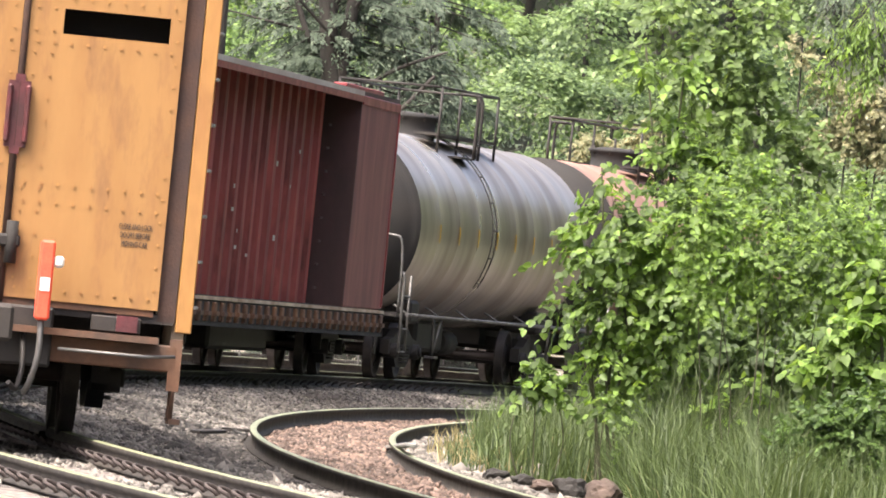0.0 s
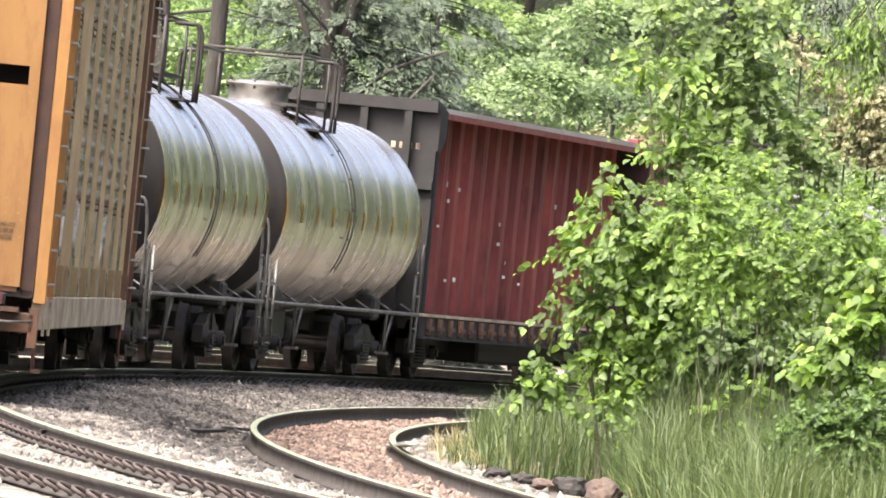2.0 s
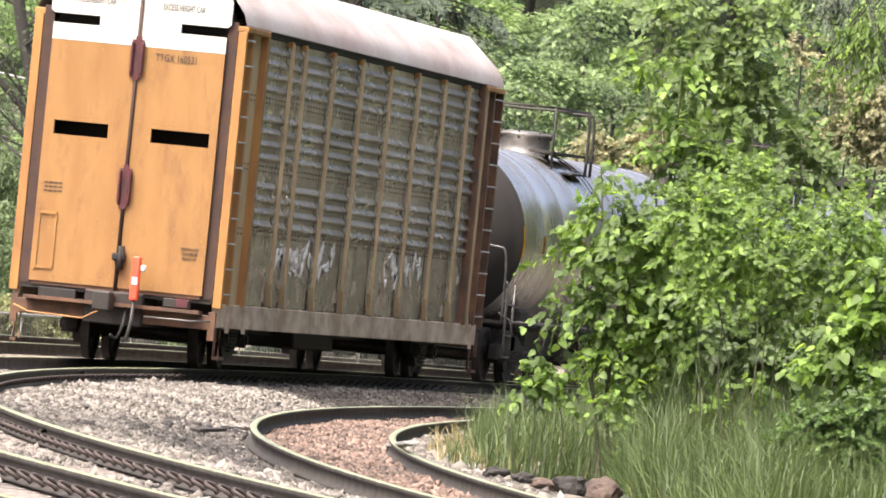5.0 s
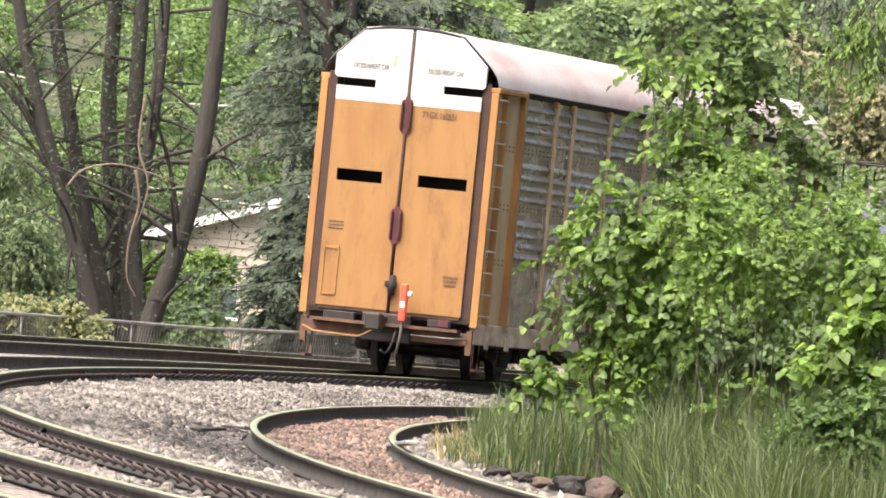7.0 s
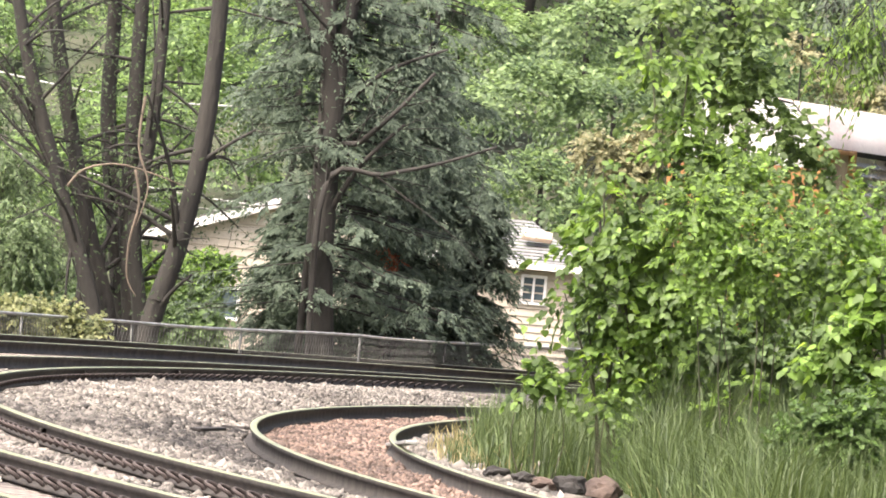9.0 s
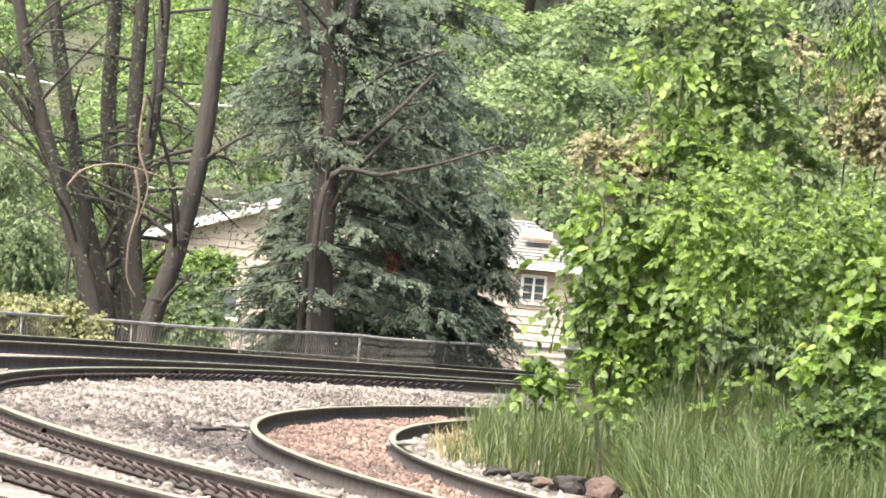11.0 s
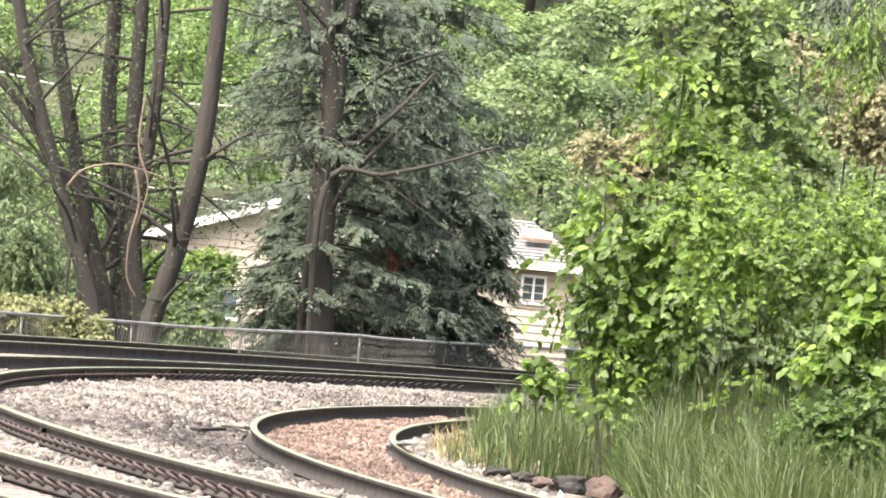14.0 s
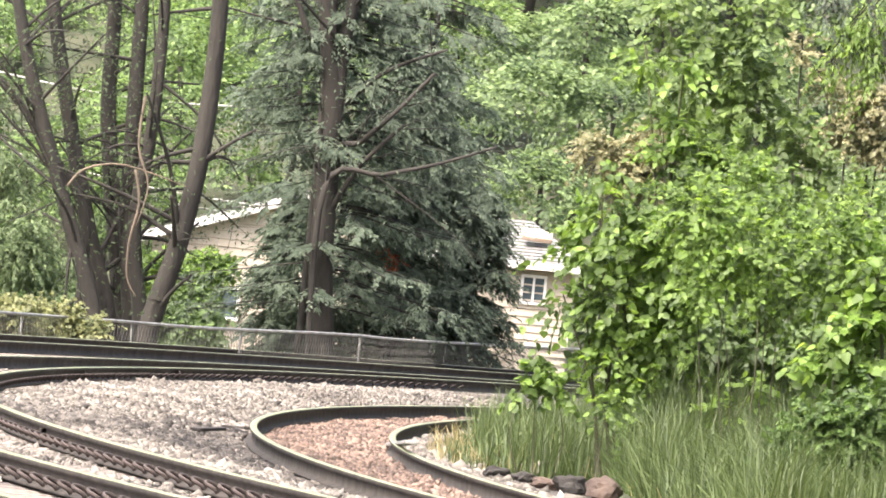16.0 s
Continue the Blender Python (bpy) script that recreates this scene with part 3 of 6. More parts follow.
def make_autorack():
    ar = thing("autorack_car", "tall enclosed auto carrier, yellow end doors, grey ribbed side panels", "rail car", "cars of the freight train")
    X0, X1, C = -3.9, 23.2, -0.04       # ends of the body, its middle line
    W = 1.44
    # underframe
    bm = boxed(X0 - 0.1, X1 + 0.1, C - 0.35, C + 0.35, 0.55, 0.95, bevel=0.02)
    for x in np.arange(X0 + 1.5, X1, 2.45):
        box(bm, x - 0.08, x + 0.08, C - 1.4, C + 1.4, 0.68, 0.95)
    box(bm, 8.5, 12.5, C - 0.7, C + 0.7, 0.38, 0.75, bevel=0.03)
    part("underframe", bm, "dark", ar)
    for s in (-1, 1):
        bm = boxed(X0 + 0.12, X1 - 0.35, C + s * 1.47 - 0.05, C + s * 1.47 + 0.05, 0.64, 0.97, bevel=0.012)
        for x in (X0 + 0.95, X1 - 1.0, X0 + 2.4):
            box(bm, x - 0.12, x + 0.12, C + s * 1.53 - 0.012, C + s * 1.53 + 0.012, 0.58, 0.92)
        part("side_sill", bm, "sill", ar, "dusty grey side sill")
    part("deck", boxed(X0, X1, C - 1.42, C + 1.42, 0.95, 1.02), "dark", ar)
    for end, d in ((X0, -1), (X1, 1)):
        bm = boxed(end - 0.05, end + 0.05, C - 1.48, C + 1.48, 0.60, 0.80, bevel=0.012)
        box(bm, end - 0.28 if d < 0 else end, end if d < 0 else end + 0.28, C - 1.3, C + 1.3, 0.80, 0.85)
        part("end_sill", bm, "brown", ar, "rusty brown end sill")
        bm = bmesh.new()
        box(bm, end + d * 0.10 - 0.05, end + d * 0.10 + 0.05, C - 0.45, C + 0.42, 0.55, 1.0, bevel=0.02)
        box(bm, end + d * 0.16 - 0.05, end + d * 0.16 + 0.05, C - 1.15, C - 0.75, 0.86, 0.98, bevel=0.01)
        box(bm, end + d * 0.12 - 0.05, end + d * 0.12 + 0.05, C + 0.55, C + 1.1, 0.84, 0.97, bevel=0.01)
        part("buffer_block", bm, "dark", ar)
        part("marker_plate", boxed(end + d * 0.23 - 0.01, end + d * 0.23 + 0.01, C - 1.12, C - 0.95, 0.87, 0.99), "latch", ar)
        make_coupler(ar, end + d * 0.1, d)
        # low steps under the corners
        for s in (-1, 1):
            bm = tubed([(end - d * 0.25, C + s * 1.48, 0.66), (end - d * 0.25, C + s * 1.48, 0.24), (end - d * 0.65, C + s * 1.48, 0.24), (end - d * 0.65, C + s * 1.48, 0.66)], 0.02, 6)
            box(bm, end - d * 0.45 - 0.24, end - d * 0.45 + 0.24, C + s * 1.5 - 0.06, C + s * 1.5 + 0.03, 0.21, 0.25)
            box(bm, end - 0.05, end + 0.05, C + s * 1.46 - 0.05, C + s * 1.46 + 0.05, 0.46, 0.85)
            part("corner_step", bm, "brown", ar)
    # doors at both ends, split down the middle, with slots that open into the dark inside
    for end, d in ((X0, -1), (X1, 1)):
        for s in (-1, 1):
            door = None
            def y(v):
                return C + s * v
            def slab(bm, a, b, z0, z1, t=0.05):
                lo, hi = sorted((y(a), y(b)))
                box(bm, end - t, end + t * 0.4, lo, hi, z0, z1) if d < 0 else box(bm, end - t * 0.4, end + t, lo, hi, z0, z1)
            bm = bmesh.new()
            i, o = 0.03, 1.28
            s0, s1 = (0.305, 1.165) if s < 0 else (0.33, 1.13)
            slab(bm, i, o, 1.05, 3.05)
            slab(bm, i, s0, 3.05, 3.24)
            slab(bm, s1, o, 3.05, 3.24)
            slab(bm, i, o, 3.24, 4.33)
            door = part("end_door", bm, "yellow", ar, "yellow steel end door streaked with dirt")
            bm = bmesh.new()
            u0 = 0.60
            slab(bm, i, o, 4.334, 4.56, 0.054)
            slab(bm, i, u0, 4.56, 4.69, 0.054)
            prof = [(i, 4.69), (o, 4.69), (1.33, 4.73), (1.33, 5.05), (0.86, 5.47), (0.4, 5.52), (i, 5.535)]
            fr, bk = [bm.verts.new((end + d * 0.054, y(a), z)) for a, z in prof], [bm.verts.new((end - d * 0.02, y(a), z)) for a, z in prof]
            bm.faces.new(fr)
            bm.faces.new(bk[::-1])
            for k in range(len(prof)):
                bm.faces.new((fr[k], fr[(k + 1) % len(fr)], bk[(k + 1) % len(bk)], bk[k]))
            bmesh.ops.recalc_face_normals(bm, faces=bm.faces)
            part("white_panel", bm, "white", door, "white upper door panel")
            # rivet rows, frames, grab bar
            bm = bmesh.new()
            for z in (1.13, 1.78, 1.92, 2.98, 3.32, 4.24):
                for v in np.arange(i + 0.08, o - 0.02, 0.135):
                    tube(bm, [(end + d * 0.05, y(v), z), (end + d * 0.062, y(v), z)], 0.014, 5)
            for v in (i + 0.06, i + 0.2, o - 0.05):
                for z in np.arange(1.2, 4.2, 0.17):
                    tube(bm, [(end + d * 0.05, y(v), z), (end + d * 0.062, y(v), z)], 0.012, 5)
            tagged(part("riveting", bm, "post_yellow", door), kind="stuff")
            bm = tubed(soft_line([(end + d * 0.06, y(0.25), 5.10), (end + d * 0.11, y(0.27), 5.11), (end + d * 0.11, y(0.68), 5.08), (end + d * 0.06, y(0.70), 5.07)], 3), 0.012, 6)
            part("grab_bar", bm, "white", door)
            bm = bmesh.new()
            sz = 1.64 if s < 0 else 2.38
            for q in range(3):
                for wd in range(4):
                    lo, hi = sorted((y(0.92 + wd * 0.07), y(0.975 + wd * 0.07)))
                    box(bm, end + d * 0.056 - 0.003, end + d * 0.056 + 0.003, lo, hi, sz - q * 0.055, sz + 0.018 - q * 0.055)
            if d < 0 and s < 0:
                bm.free()
                for q, words in enumerate(("CLOSE AND LOCK", "DOORS BEFORE", "MOVING CAR")):
                    letters(words, 0.06, Matrix.Translation((end - 0.056, y(1.04), sz - q * 0.065)) @ pose(0, 0, 0, 90, 0, -90), door, "ink", "small dark stencilled words", 0.27 - 0.03 * q)
            else:
                tagged(part("stencil", bm, "ink", door, "small dark stencilled lines"), kind="stuff")
            bm = boxed(end - 0.03, end + 0.03, min(y(0.03), y(1.25)), max(y(0.03), y(1.25)), 1.0, 1.05)
            part("door_track", bm, "brown", ar)
            if s > 0:
                bm = bmesh.new()
                for a in ((0.95, 1.22, 1.22, 1.25), (0.95, 1.22, 1.96, 2.0), (0.95, 0.975, 1.22, 2.0), (1.2, 1.22, 1.22, 2.0)):
                    slab(bm, *a[:2], a[2], a[3], 0.07)
                part("door_hatch", bm, "post_yellow", door)
        # added black sheet behind the doors; its colour stands for shade in the slots
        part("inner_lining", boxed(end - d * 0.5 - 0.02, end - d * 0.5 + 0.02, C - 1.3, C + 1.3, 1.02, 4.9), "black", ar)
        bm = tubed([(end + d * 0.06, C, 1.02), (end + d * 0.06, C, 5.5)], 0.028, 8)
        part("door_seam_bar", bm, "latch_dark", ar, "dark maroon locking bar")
        for z in (2.42, 4.17):
            bm = bmesh.new()
            for s in (-1, 1):
                box(bm, end + d * 0.09 - 0.045, end + d * 0.09 + 0.045, C + s * 0.075 - 0.022, C + s * 0.075 + 0.022, z - 0.22, z + 0.22, bevel=0.015)
            for dz in (-0.27, 0.27):
                box(bm, end + d * 0.07 - 0.02, end + d * 0.07 + 0.02, C - 0.04, C + 0.04, z + dz - 0.03, z + dz + 0.03)
            box(bm, end + d * 0.075 - 0.012, end + d * 0.075 + 0.012, C - 0.09, C + 0.09, z - 0.25, z + 0.25)
            part("door_latch", bm, "latch", ar, "maroon door latch handles")
        bm = boxed(end + d * 0.1 - 0.05, end + d * 0.1 + 0.05, C - 0.12, C + 0.08, 1.42, 1.52, bevel=0.02)
        tube(bm, [(end + d * 0.12, C - 0.05, 1.62), (end + d * 0.12, C - 0.05, 1.3)], 0.05, 8)
        part("door_lock", bm, "black", ar)
        # corner posts with ladders
        for s in (-1, 1):
            bm = boxed(end - 0.05 - 0.04 * d, end + 0.05 - 0.04 * d, C + s * 1.505 - 0.065, C + s * 1.505 + 0.065, 0.90, 4.66, bevel=0.008)
            part("corner_post", bm, "post_yellow" if d < 0 else "brown", ar)
            bm = bmesh.new()
            box(bm, end - d * 0.85 - 0.07, end - d * 0.85 + 0.07, C + s * 1.48 - 0.06, C + s * 1.48 + 0.06, 0.95, 4.72, bevel=0.008)
            part("ladder_stile", bm, "post_yellow" if d < 0 else "brown", ar)
            bm = bmesh.new()
            box(bm, end - d * 2.1 - 0.09, end - d * 2.1 + 0.09, C + s * 1.49 - 0.07, C + s * 1.49 + 0.07, 0.95, 4.76, bevel=0.008)
            part("corner_post", bm, "post_yellow" if d < 0 else "brown", ar)
            # yellow panel between the posts, given tan to carry its shade
            part("corner_panel", boxed(end - d * 2.12, end - d * 0.13, C + s * 1.44 - 0.01, C + s * 1.44 + 0.01, 0.97, 4.72) if d > 0 else boxed(end + 0.13, end + 2.12, C + s * 1.44 - 0.01, C + s * 1.44 + 0.01, 0.97, 4.72), "tan", ar)
            # dark brown strip fills the gap by the door, standing for its shade
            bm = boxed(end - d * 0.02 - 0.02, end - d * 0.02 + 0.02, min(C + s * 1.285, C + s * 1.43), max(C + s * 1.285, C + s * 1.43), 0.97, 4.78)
            part("recess_strip", bm, "latch_dark", ar, "dark strip for the shaded gap beside the door")
            for k in range(11):
                z = 1.1 + k * 0.345
                part("ladder_rung", tubed([(end - d * 0.08, C + s * 1.58, z), (end - d * 0.40, C + s * 1.62, z), (end - d * 0.85, C + s * 1.55, z)], 0.014, 6), "steel", ar)
            part("post_cap", boxed(end - d * 1.0 - 1.0, end - d * 1.0 + 1.0, C + s * 1.50 - 0.09, C + s * 1.50 + 0.09, 4.66, 4.735, bevel=0.01), "post_yellow", ar)
    # sides: ribbed panels between posts
    posts = [-1.75, 0.6, 1.9, 4.7, 7.6, 10.6, 13.6, 16.6, 19.3, 21.4]
    prof = [(0.0, 0.98), (0.0, 2.02)]
    for z0 in (2.05, 2.98, 3.92):
        for k in range(4):
            z = z0 + k * 0.175
            prof += [(0.0, z), (0.058, z + 0.03), (0.062, z + 0.05), (0.0, z + 0.12)]
        prof += [(0.0, z0 + 0.72), (0.012, z0 + 0.74), (0.012, z0 + 0.90), (0.0, z0 + 0.92)]
    prof = [p for p in prof if p[1] < 4.62] + [(0.0, 4.66)]
    for s in (-1, 1):
        for a, b in zip(posts, posts[1:]):
            bm = bmesh.new()
            rows = [[bm.verts.new((x, C + s * (W + p), z)) for p, z in prof] for x in (a + 0.05, b - 0.05)]
            for k in range(len(prof) - 1):
                bm.faces.new((rows[0][k], rows[1][k], rows[1][k + 1], rows[0][k + 1]) if s < 0 else (rows[0][k + 1], rows[1][k + 1], rows[1][k], rows[0][k]))
            bmesh.ops.solidify(bm, geom=bm.faces[:], thickness=0.01)
            pan = part("side_panel", bm, "slate", ar, "grey galvanised ribbed side panel")
        # bolts along the flat bands
        bm = bmesh.new()
        for z in (2.84, 3.78, 1.95):
            for x in np.arange(X0 + 0.7, X1 - 0.6, 0.28):
                for dz in (0, 0.07):
                    box(bm, x - 0.012, x + 0.012, C + s * (W + 0.018) - 0.01, C + s * (W + 0.018) + 0.01, z + dz - 0.012, z + dz + 0.012)
        tagged(part("bolting", bm, "brown", ar), kind="stuff")
        for x in posts:
            bm = boxed(x - 0.026, x + 0.026, C + s * (W + 0.085) - 0.035, C + s * (W + 0.085) + 0.025, 1.25, 4.64, bevel=0.006)
            gp = [(x - 0.045, 1.3), (x + 0.045, 1.3), (x + 0.32, 0.98), (x + 0.1, 0.98)]
            f, k = [bm.verts.new((px, C + s * (W + 0.03), z)) for px, z in gp], [bm.verts.new((px, C + s * (W + 0.105), z)) for px, z in gp]
            bm.faces.new(f)
            bm.faces.new(k[::-1])
            for j in range(4):
                bm.faces.new((f[j], f[(j + 1) % 4], k[(j + 1) % 4], k[j]))
            part("side_post", bm, "tan", ar, "narrow tan side post")
            part("post_cap", boxed(x - 0.10, x + 0.10, C + s * (W + 0.05) - 0.05, C + s * (W + 0.05) + 0.05, 4.60, 4.68, bevel=0.012), "post_yellow", ar)
        # pale scrawls low on the side
        bm = bmesh.new()
        rs = random.Random(4)
        for g0, g1 in ((1.2, 7.0), (12.2, 16.0)):
            x = g0
            while x < g1:
                z = rs.uniform(1.55, 1.85)
                pts = [(x + rs.uniform(0, 0.5), C + s * (W + 0.014), z + rs.uniform(-0.2, 0.2)) for _ in range(4)]
                tube(bm, soft_line(pts, 3), 0.02, 4)
                x += rs.uniform(0.12, 0.3)
        tagged(part("scrawl", bm, "pale", ar, "pale scrawled strokes"), kind="stuff")
        rs = random.Random(9)
        bm = bmesh.new()
        for _ in range(70):
            x, z = rs.uniform(-2, 22), rs.uniform(1.02, 1.6)
            h = rs.uniform(0.05, 0.28)
            box(bm, x, x + rs.uniform(0.05, 0.3), C + s * (W + 0.006) - 0.005, C + s * (W + 0.006) + 0.005, z, z + h)
        tagged(part("worn_paint", bm, "sill", ar, "bare worn patches"), kind="stuff")
        # solid black bar, drawn in place of the shaded gap below the eave
        bm = boxed(X0 + 0.5, X1 - 0.5, C + s * (W + 0.01) - 0.03, C + s * (W + 0.01) + 0.03, 4.67, 4.78)
        part("eave_gap", bm, "black", ar)
    # arched corrugated roof
    arch = [(1.55, 4.74), (1.50, 4.90), (1.37, 5.06), (1.12, 5.28), (0.87, 5.50), (0.4, 5.55), (0, 5.57)]
    arch += [(-a, z) for a, z in arch[-2::-1]]
    xs = np.arange(X0 + 0.02, X1, 0.075)
    V = [(x, C + a * (1 + (0.006 if k % 2 else 0)), z + (0.022 if k % 2 else 0)) for k, x in enumerate(xs) for a, z in arch]
    n = len(arch)
    F = [(i * n + k, i * n + k + 1, (i + 1) * n + k + 1, (i + 1) * n + k) for i in range(len(xs) - 1) for k in range(n - 1)]
    ob = mesh_thing("roof", arrays_mesh("roof", V, F, 4, "roof_pink"), ar, "bleached pinkish corrugated roof")
    for end, d in ((X0, -1), (X1, 1)):
        bm = bmesh.new()
        cap = [(1.30, 4.98), (1.2, 5.14), (0.82, 5.48), (0.4, 5.545), (0, 5.56), (-0.4, 5.545), (-0.82, 5.48), (-1.2, 5.14), (-1.30, 4.98)]
        tube(bm, [(end + d * 0.03, C + a, z) for a, z in cap[2:-2]], 0.03, 6)
        part("roof_rim", bm, "black", ar)
    # black sheet added under the roof, coloured for the unlit inside
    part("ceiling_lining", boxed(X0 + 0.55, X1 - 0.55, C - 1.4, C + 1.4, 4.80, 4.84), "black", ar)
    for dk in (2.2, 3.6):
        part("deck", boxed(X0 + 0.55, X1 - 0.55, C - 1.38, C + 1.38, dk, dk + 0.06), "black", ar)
    letters("EXCESS HEIGHT CAR", 0.115, Matrix.Translation((X0 - 0.058, C - 0.62, 4.86)) @ pose(0, 0, 0, 90, 0, -90), ar, "ink", "black capital letters", 0.62)
    letters("EXCESS HEIGHT CAR", 0.115, Matrix.Translation((X0 - 0.058, C + 0.70, 4.86)) @ pose(0, 0, 0, 90, 0, -90), ar, "ink", "black capital letters", 0.62)
    letters("TTGX 160531", 0.145, Matrix.Translation((X0 - 0.058, C - 0.58, 4.16)) @ pose(0, 0, 0, 90, 0, -90), ar, "ink", "black stencilled number", 0.60)
    # marker unit at the tail
    eot = part("tail_marker", boxed(X0 - 0.42, X0 - 0.27, C - 0.24, C - 0.12, 0.80, 1.40, bevel=0.02), "orange_red", ar, "red end-of-train marker unit")
    bm = boxed(X0 - 0.40, X0 - 0.29, C - 0.32, C - 0.24, 1.20, 1.29, bevel=0.02)
    part("marker_lamp", bm, "pale", eot)
    bm = boxed(X0 - 0.428, X0 - 0.418, C - 0.22, C - 0.14, 1.02, 1.12)
    part("marker_label", bm, "pale", eot)
    eot.matrix_basis = Matrix.Translation((0, -0.16, 0.10))
    part("marker_hose", tubed(soft_line([(X0 - 0.34, C - 0.18, 0.8), (X0 - 0.38, C - 0.18, 0.55), (X0 - 0.36, C - 0.14, 0.35), (X0 - 0.25, C - 0.1, 0.25)]), 0.025, 8), "pipe", eot)
    part("uncoupling_lever", tubed([(X0 - 0.15, C + 1.45, 0.70), (X0 - 0.3, C + 1.2, 0.62), (X0 - 0.32, C + 0.4, 0.60), (X0 - 0.4, C + 0.1, 0.75)], 0.014, 6), "post_yellow", ar)
    part("uncoupling_lever", tubed([(X0 - 0.12, C - 1.45, 0.72), (X0 - 0.26, C - 1.2, 0.70), (X0 - 0.28, C - 0.5, 0.70)], 0.014, 6), "pipe", ar)
    # the body is a little narrower than the nominal sections and sits low on its springs
    for k in ar.children:
        k.matrix_basis = Matrix.Translation((0, C * 0.07, -0.04)) @ Matrix.Diagonal((1, 0.93, 1, 1)) @ k.matrix_basis
    make_truck(ar, 0.0)
    make_truck(ar, 19.6)
    return ar


def make_tank(name, label, jacket, length, base, old=False):
    """A tank from x = -a to x = base + a, ringed with seams, with ladder, platform, pipes and trucks."""
    tk = thing(name, label, "tank car", "cars of the freight train")
    x0 = (base - length) / 2
    x1 = x0 + length
    R, Z = 1.48, 2.36
    bm = bmesh.new()
    seams = np.linspace(x0, x1, 10)
    prof = [(x0, 0.2), (x0, R - 0.02)]
    for a, b in zip(seams, seams[1:]):
        prof += [(a + 0.01, R), (a + 0.05, R + 0.004), (b - 0.05, R + 0.004), (b - 0.035, R + 0.016), (b - 0.01, R + 0.016)]
    prof += [(x1, R - 0.02), (x1, 0.2)]
    lathe(bm, prof[1:-1], 64)
    bmesh.ops.translate(bm, vec=(0, 0, Z), verts=bm.verts)
    shell = part("tank_shell", bm, jacket, tk)
    for end, d in ((x0, -1), (x1, 1)):
        bm = lathe(bmesh.new(), [(end - d * 0.03, R + 0.012), (end + d * 0.02, R + 0.012), (end + d * 0.03, R - 0.06), (end + d * 0.16, R - 0.14), (end + d * 0.36, R * 0.70), (end + d * 0.47, R * 0.42), (end + d * 0.50, R * 0.16), (end + d * 0.505, 0.02)], 48)
        bmesh.ops.translate(bm, vec=(0, 0, Z), verts=bm.verts)
        part("tank_head", bm, "black", tk, "black domed tank end")
    for k, x in enumerate(seams):
        for s in (-1, 1):
            if k in (0, 9) and old:
                continue
            h = 0.55 if k in (0, 9) else 0.28
            bm = bmesh.new()
            n = 4
            rows = []
            for j in range(n + 1):
                a = (j / n - 0.5) * h / R
                rows.append([bm.verts.new((x + q, s * (R + 0.022) * math.cos(a), Z - 0.05 + (R + 0.022) * math.sin(a))) for q in (-0.05, 0.05)])
            for a, b in zip(rows, rows[1:]):
                bm.faces.new((a[0], a[1], b[1], b[0]))
            bmesh.ops.solidify(bm, geom=bm.faces[:], thickness=0.003)
            part("reflective_strip", bm, "tape", shell)
    # stub sills, walkways along both sides, end platforms
    part("stub_sill", boxed(x0 - 0.9, x0 + 2.6, -0.32, 0.32, 0.62, 1.0, bevel=0.02), "dark", tk)
    part("stub_sill", boxed(x1 - 2.6, x1 + 0.9, -0.32, 0.32, 0.62, 1.0, bevel=0.02), "dark", tk)
    for t in (0, base):
        part("bolster", boxed(t - 0.35, t + 0.35, -1.2, 1.2, 0.88, 1.25, bevel=0.05), "dark", tk)
    part("outlet_box", boxed(base / 2 - 1.7, base / 2 + 0.6, -0.5, 0.5, 0.45, 0.95, bevel=0.06), "dark", tk)
    part("air_reservoir", tubed([(base / 2 + 0.9, -0.3, 0.62), (base / 2 + 2.0, -0.3, 0.62)], 0.2, 12), "dark", tk)
    for s in (-1, 1):
        bm = tubed([(x0 - 0.5, s * 1.5, 1.02), (x1 + 0.5, s * 1.5, 1.02)], 0.028, 8)
        for x in np.linspace(x0 - 0.3, x1 + 0.3, 7):
            tube(bm, [(x, s * 1.5, 1.02), (x, s * 1.25, 1.16)], 0.016, 6)
        part("side_pipe", bm, "pipe", tk, "long grey side handrail")
        for end, d in ((x0, -1), (x1, 1)):
            e = end + d * 0.75
            bm = tubed(soft_line([(e - d * 0.1, s * 1.45, 0.45), (e, s * 1.46, 1.0), (e, s * 1.46, 1.55), (e - d * 0.05, s * 1.42, 1.66)], 3), 0.022, 6)
            tube(bm, [(e - d * 0.55, s * 1.46, 0.42), (e - d * 0.55, s * 1.46, 1.62)], 0.02, 6)
            for z in (0.45, 0.8, 1.3):
                tube(bm, [(e - d * 0.05, s * 1.46, z), (e - d * 0.55, s * 1.46, z)], 0.016, 6)
            part("grab_iron", bm, "pipe", tk)
            part("end_handrail", tubed(soft_line([(e, s * 1.40, 1.02), (e, s * 1.38, 2.05), (e, s * 1.15, 2.22), (e, s * 0.2, 2.24), (e, 0, 2.24)], 4), 0.02, 8), "pipe", tk)
            # hanging braces near the trucks
            bm = tubed([(end - d * 2.0, s * 1.47, 1.02), (end - d * 2.35, s * 1.40, 0.42)], 0.022, 6)
            tube(bm, [(end - d * 2.65, s * 1.47, 1.02), (end - d * 2.42, s * 1.40, 0.42)], 0.022, 6)
            box(bm, end - d * 2.4 - 0.16, end - d * 2.4 + 0.16, s * 1.40 - 0.08, s * 1.40 + 0.08, 0.38, 0.42)
            part("hanging_step", bm, "pipe", tk)
    for end, d in ((x0, -1), (x1, 1)):
        part("end_platform", boxed(min(end + d * 0.35, end + d * 0.95), max(end + d * 0.35, end + d * 0.95), -1.42, 1.42, 0.98, 1.04), "dark", tk)
        make_coupler(tk, end + d * 0.85, d)
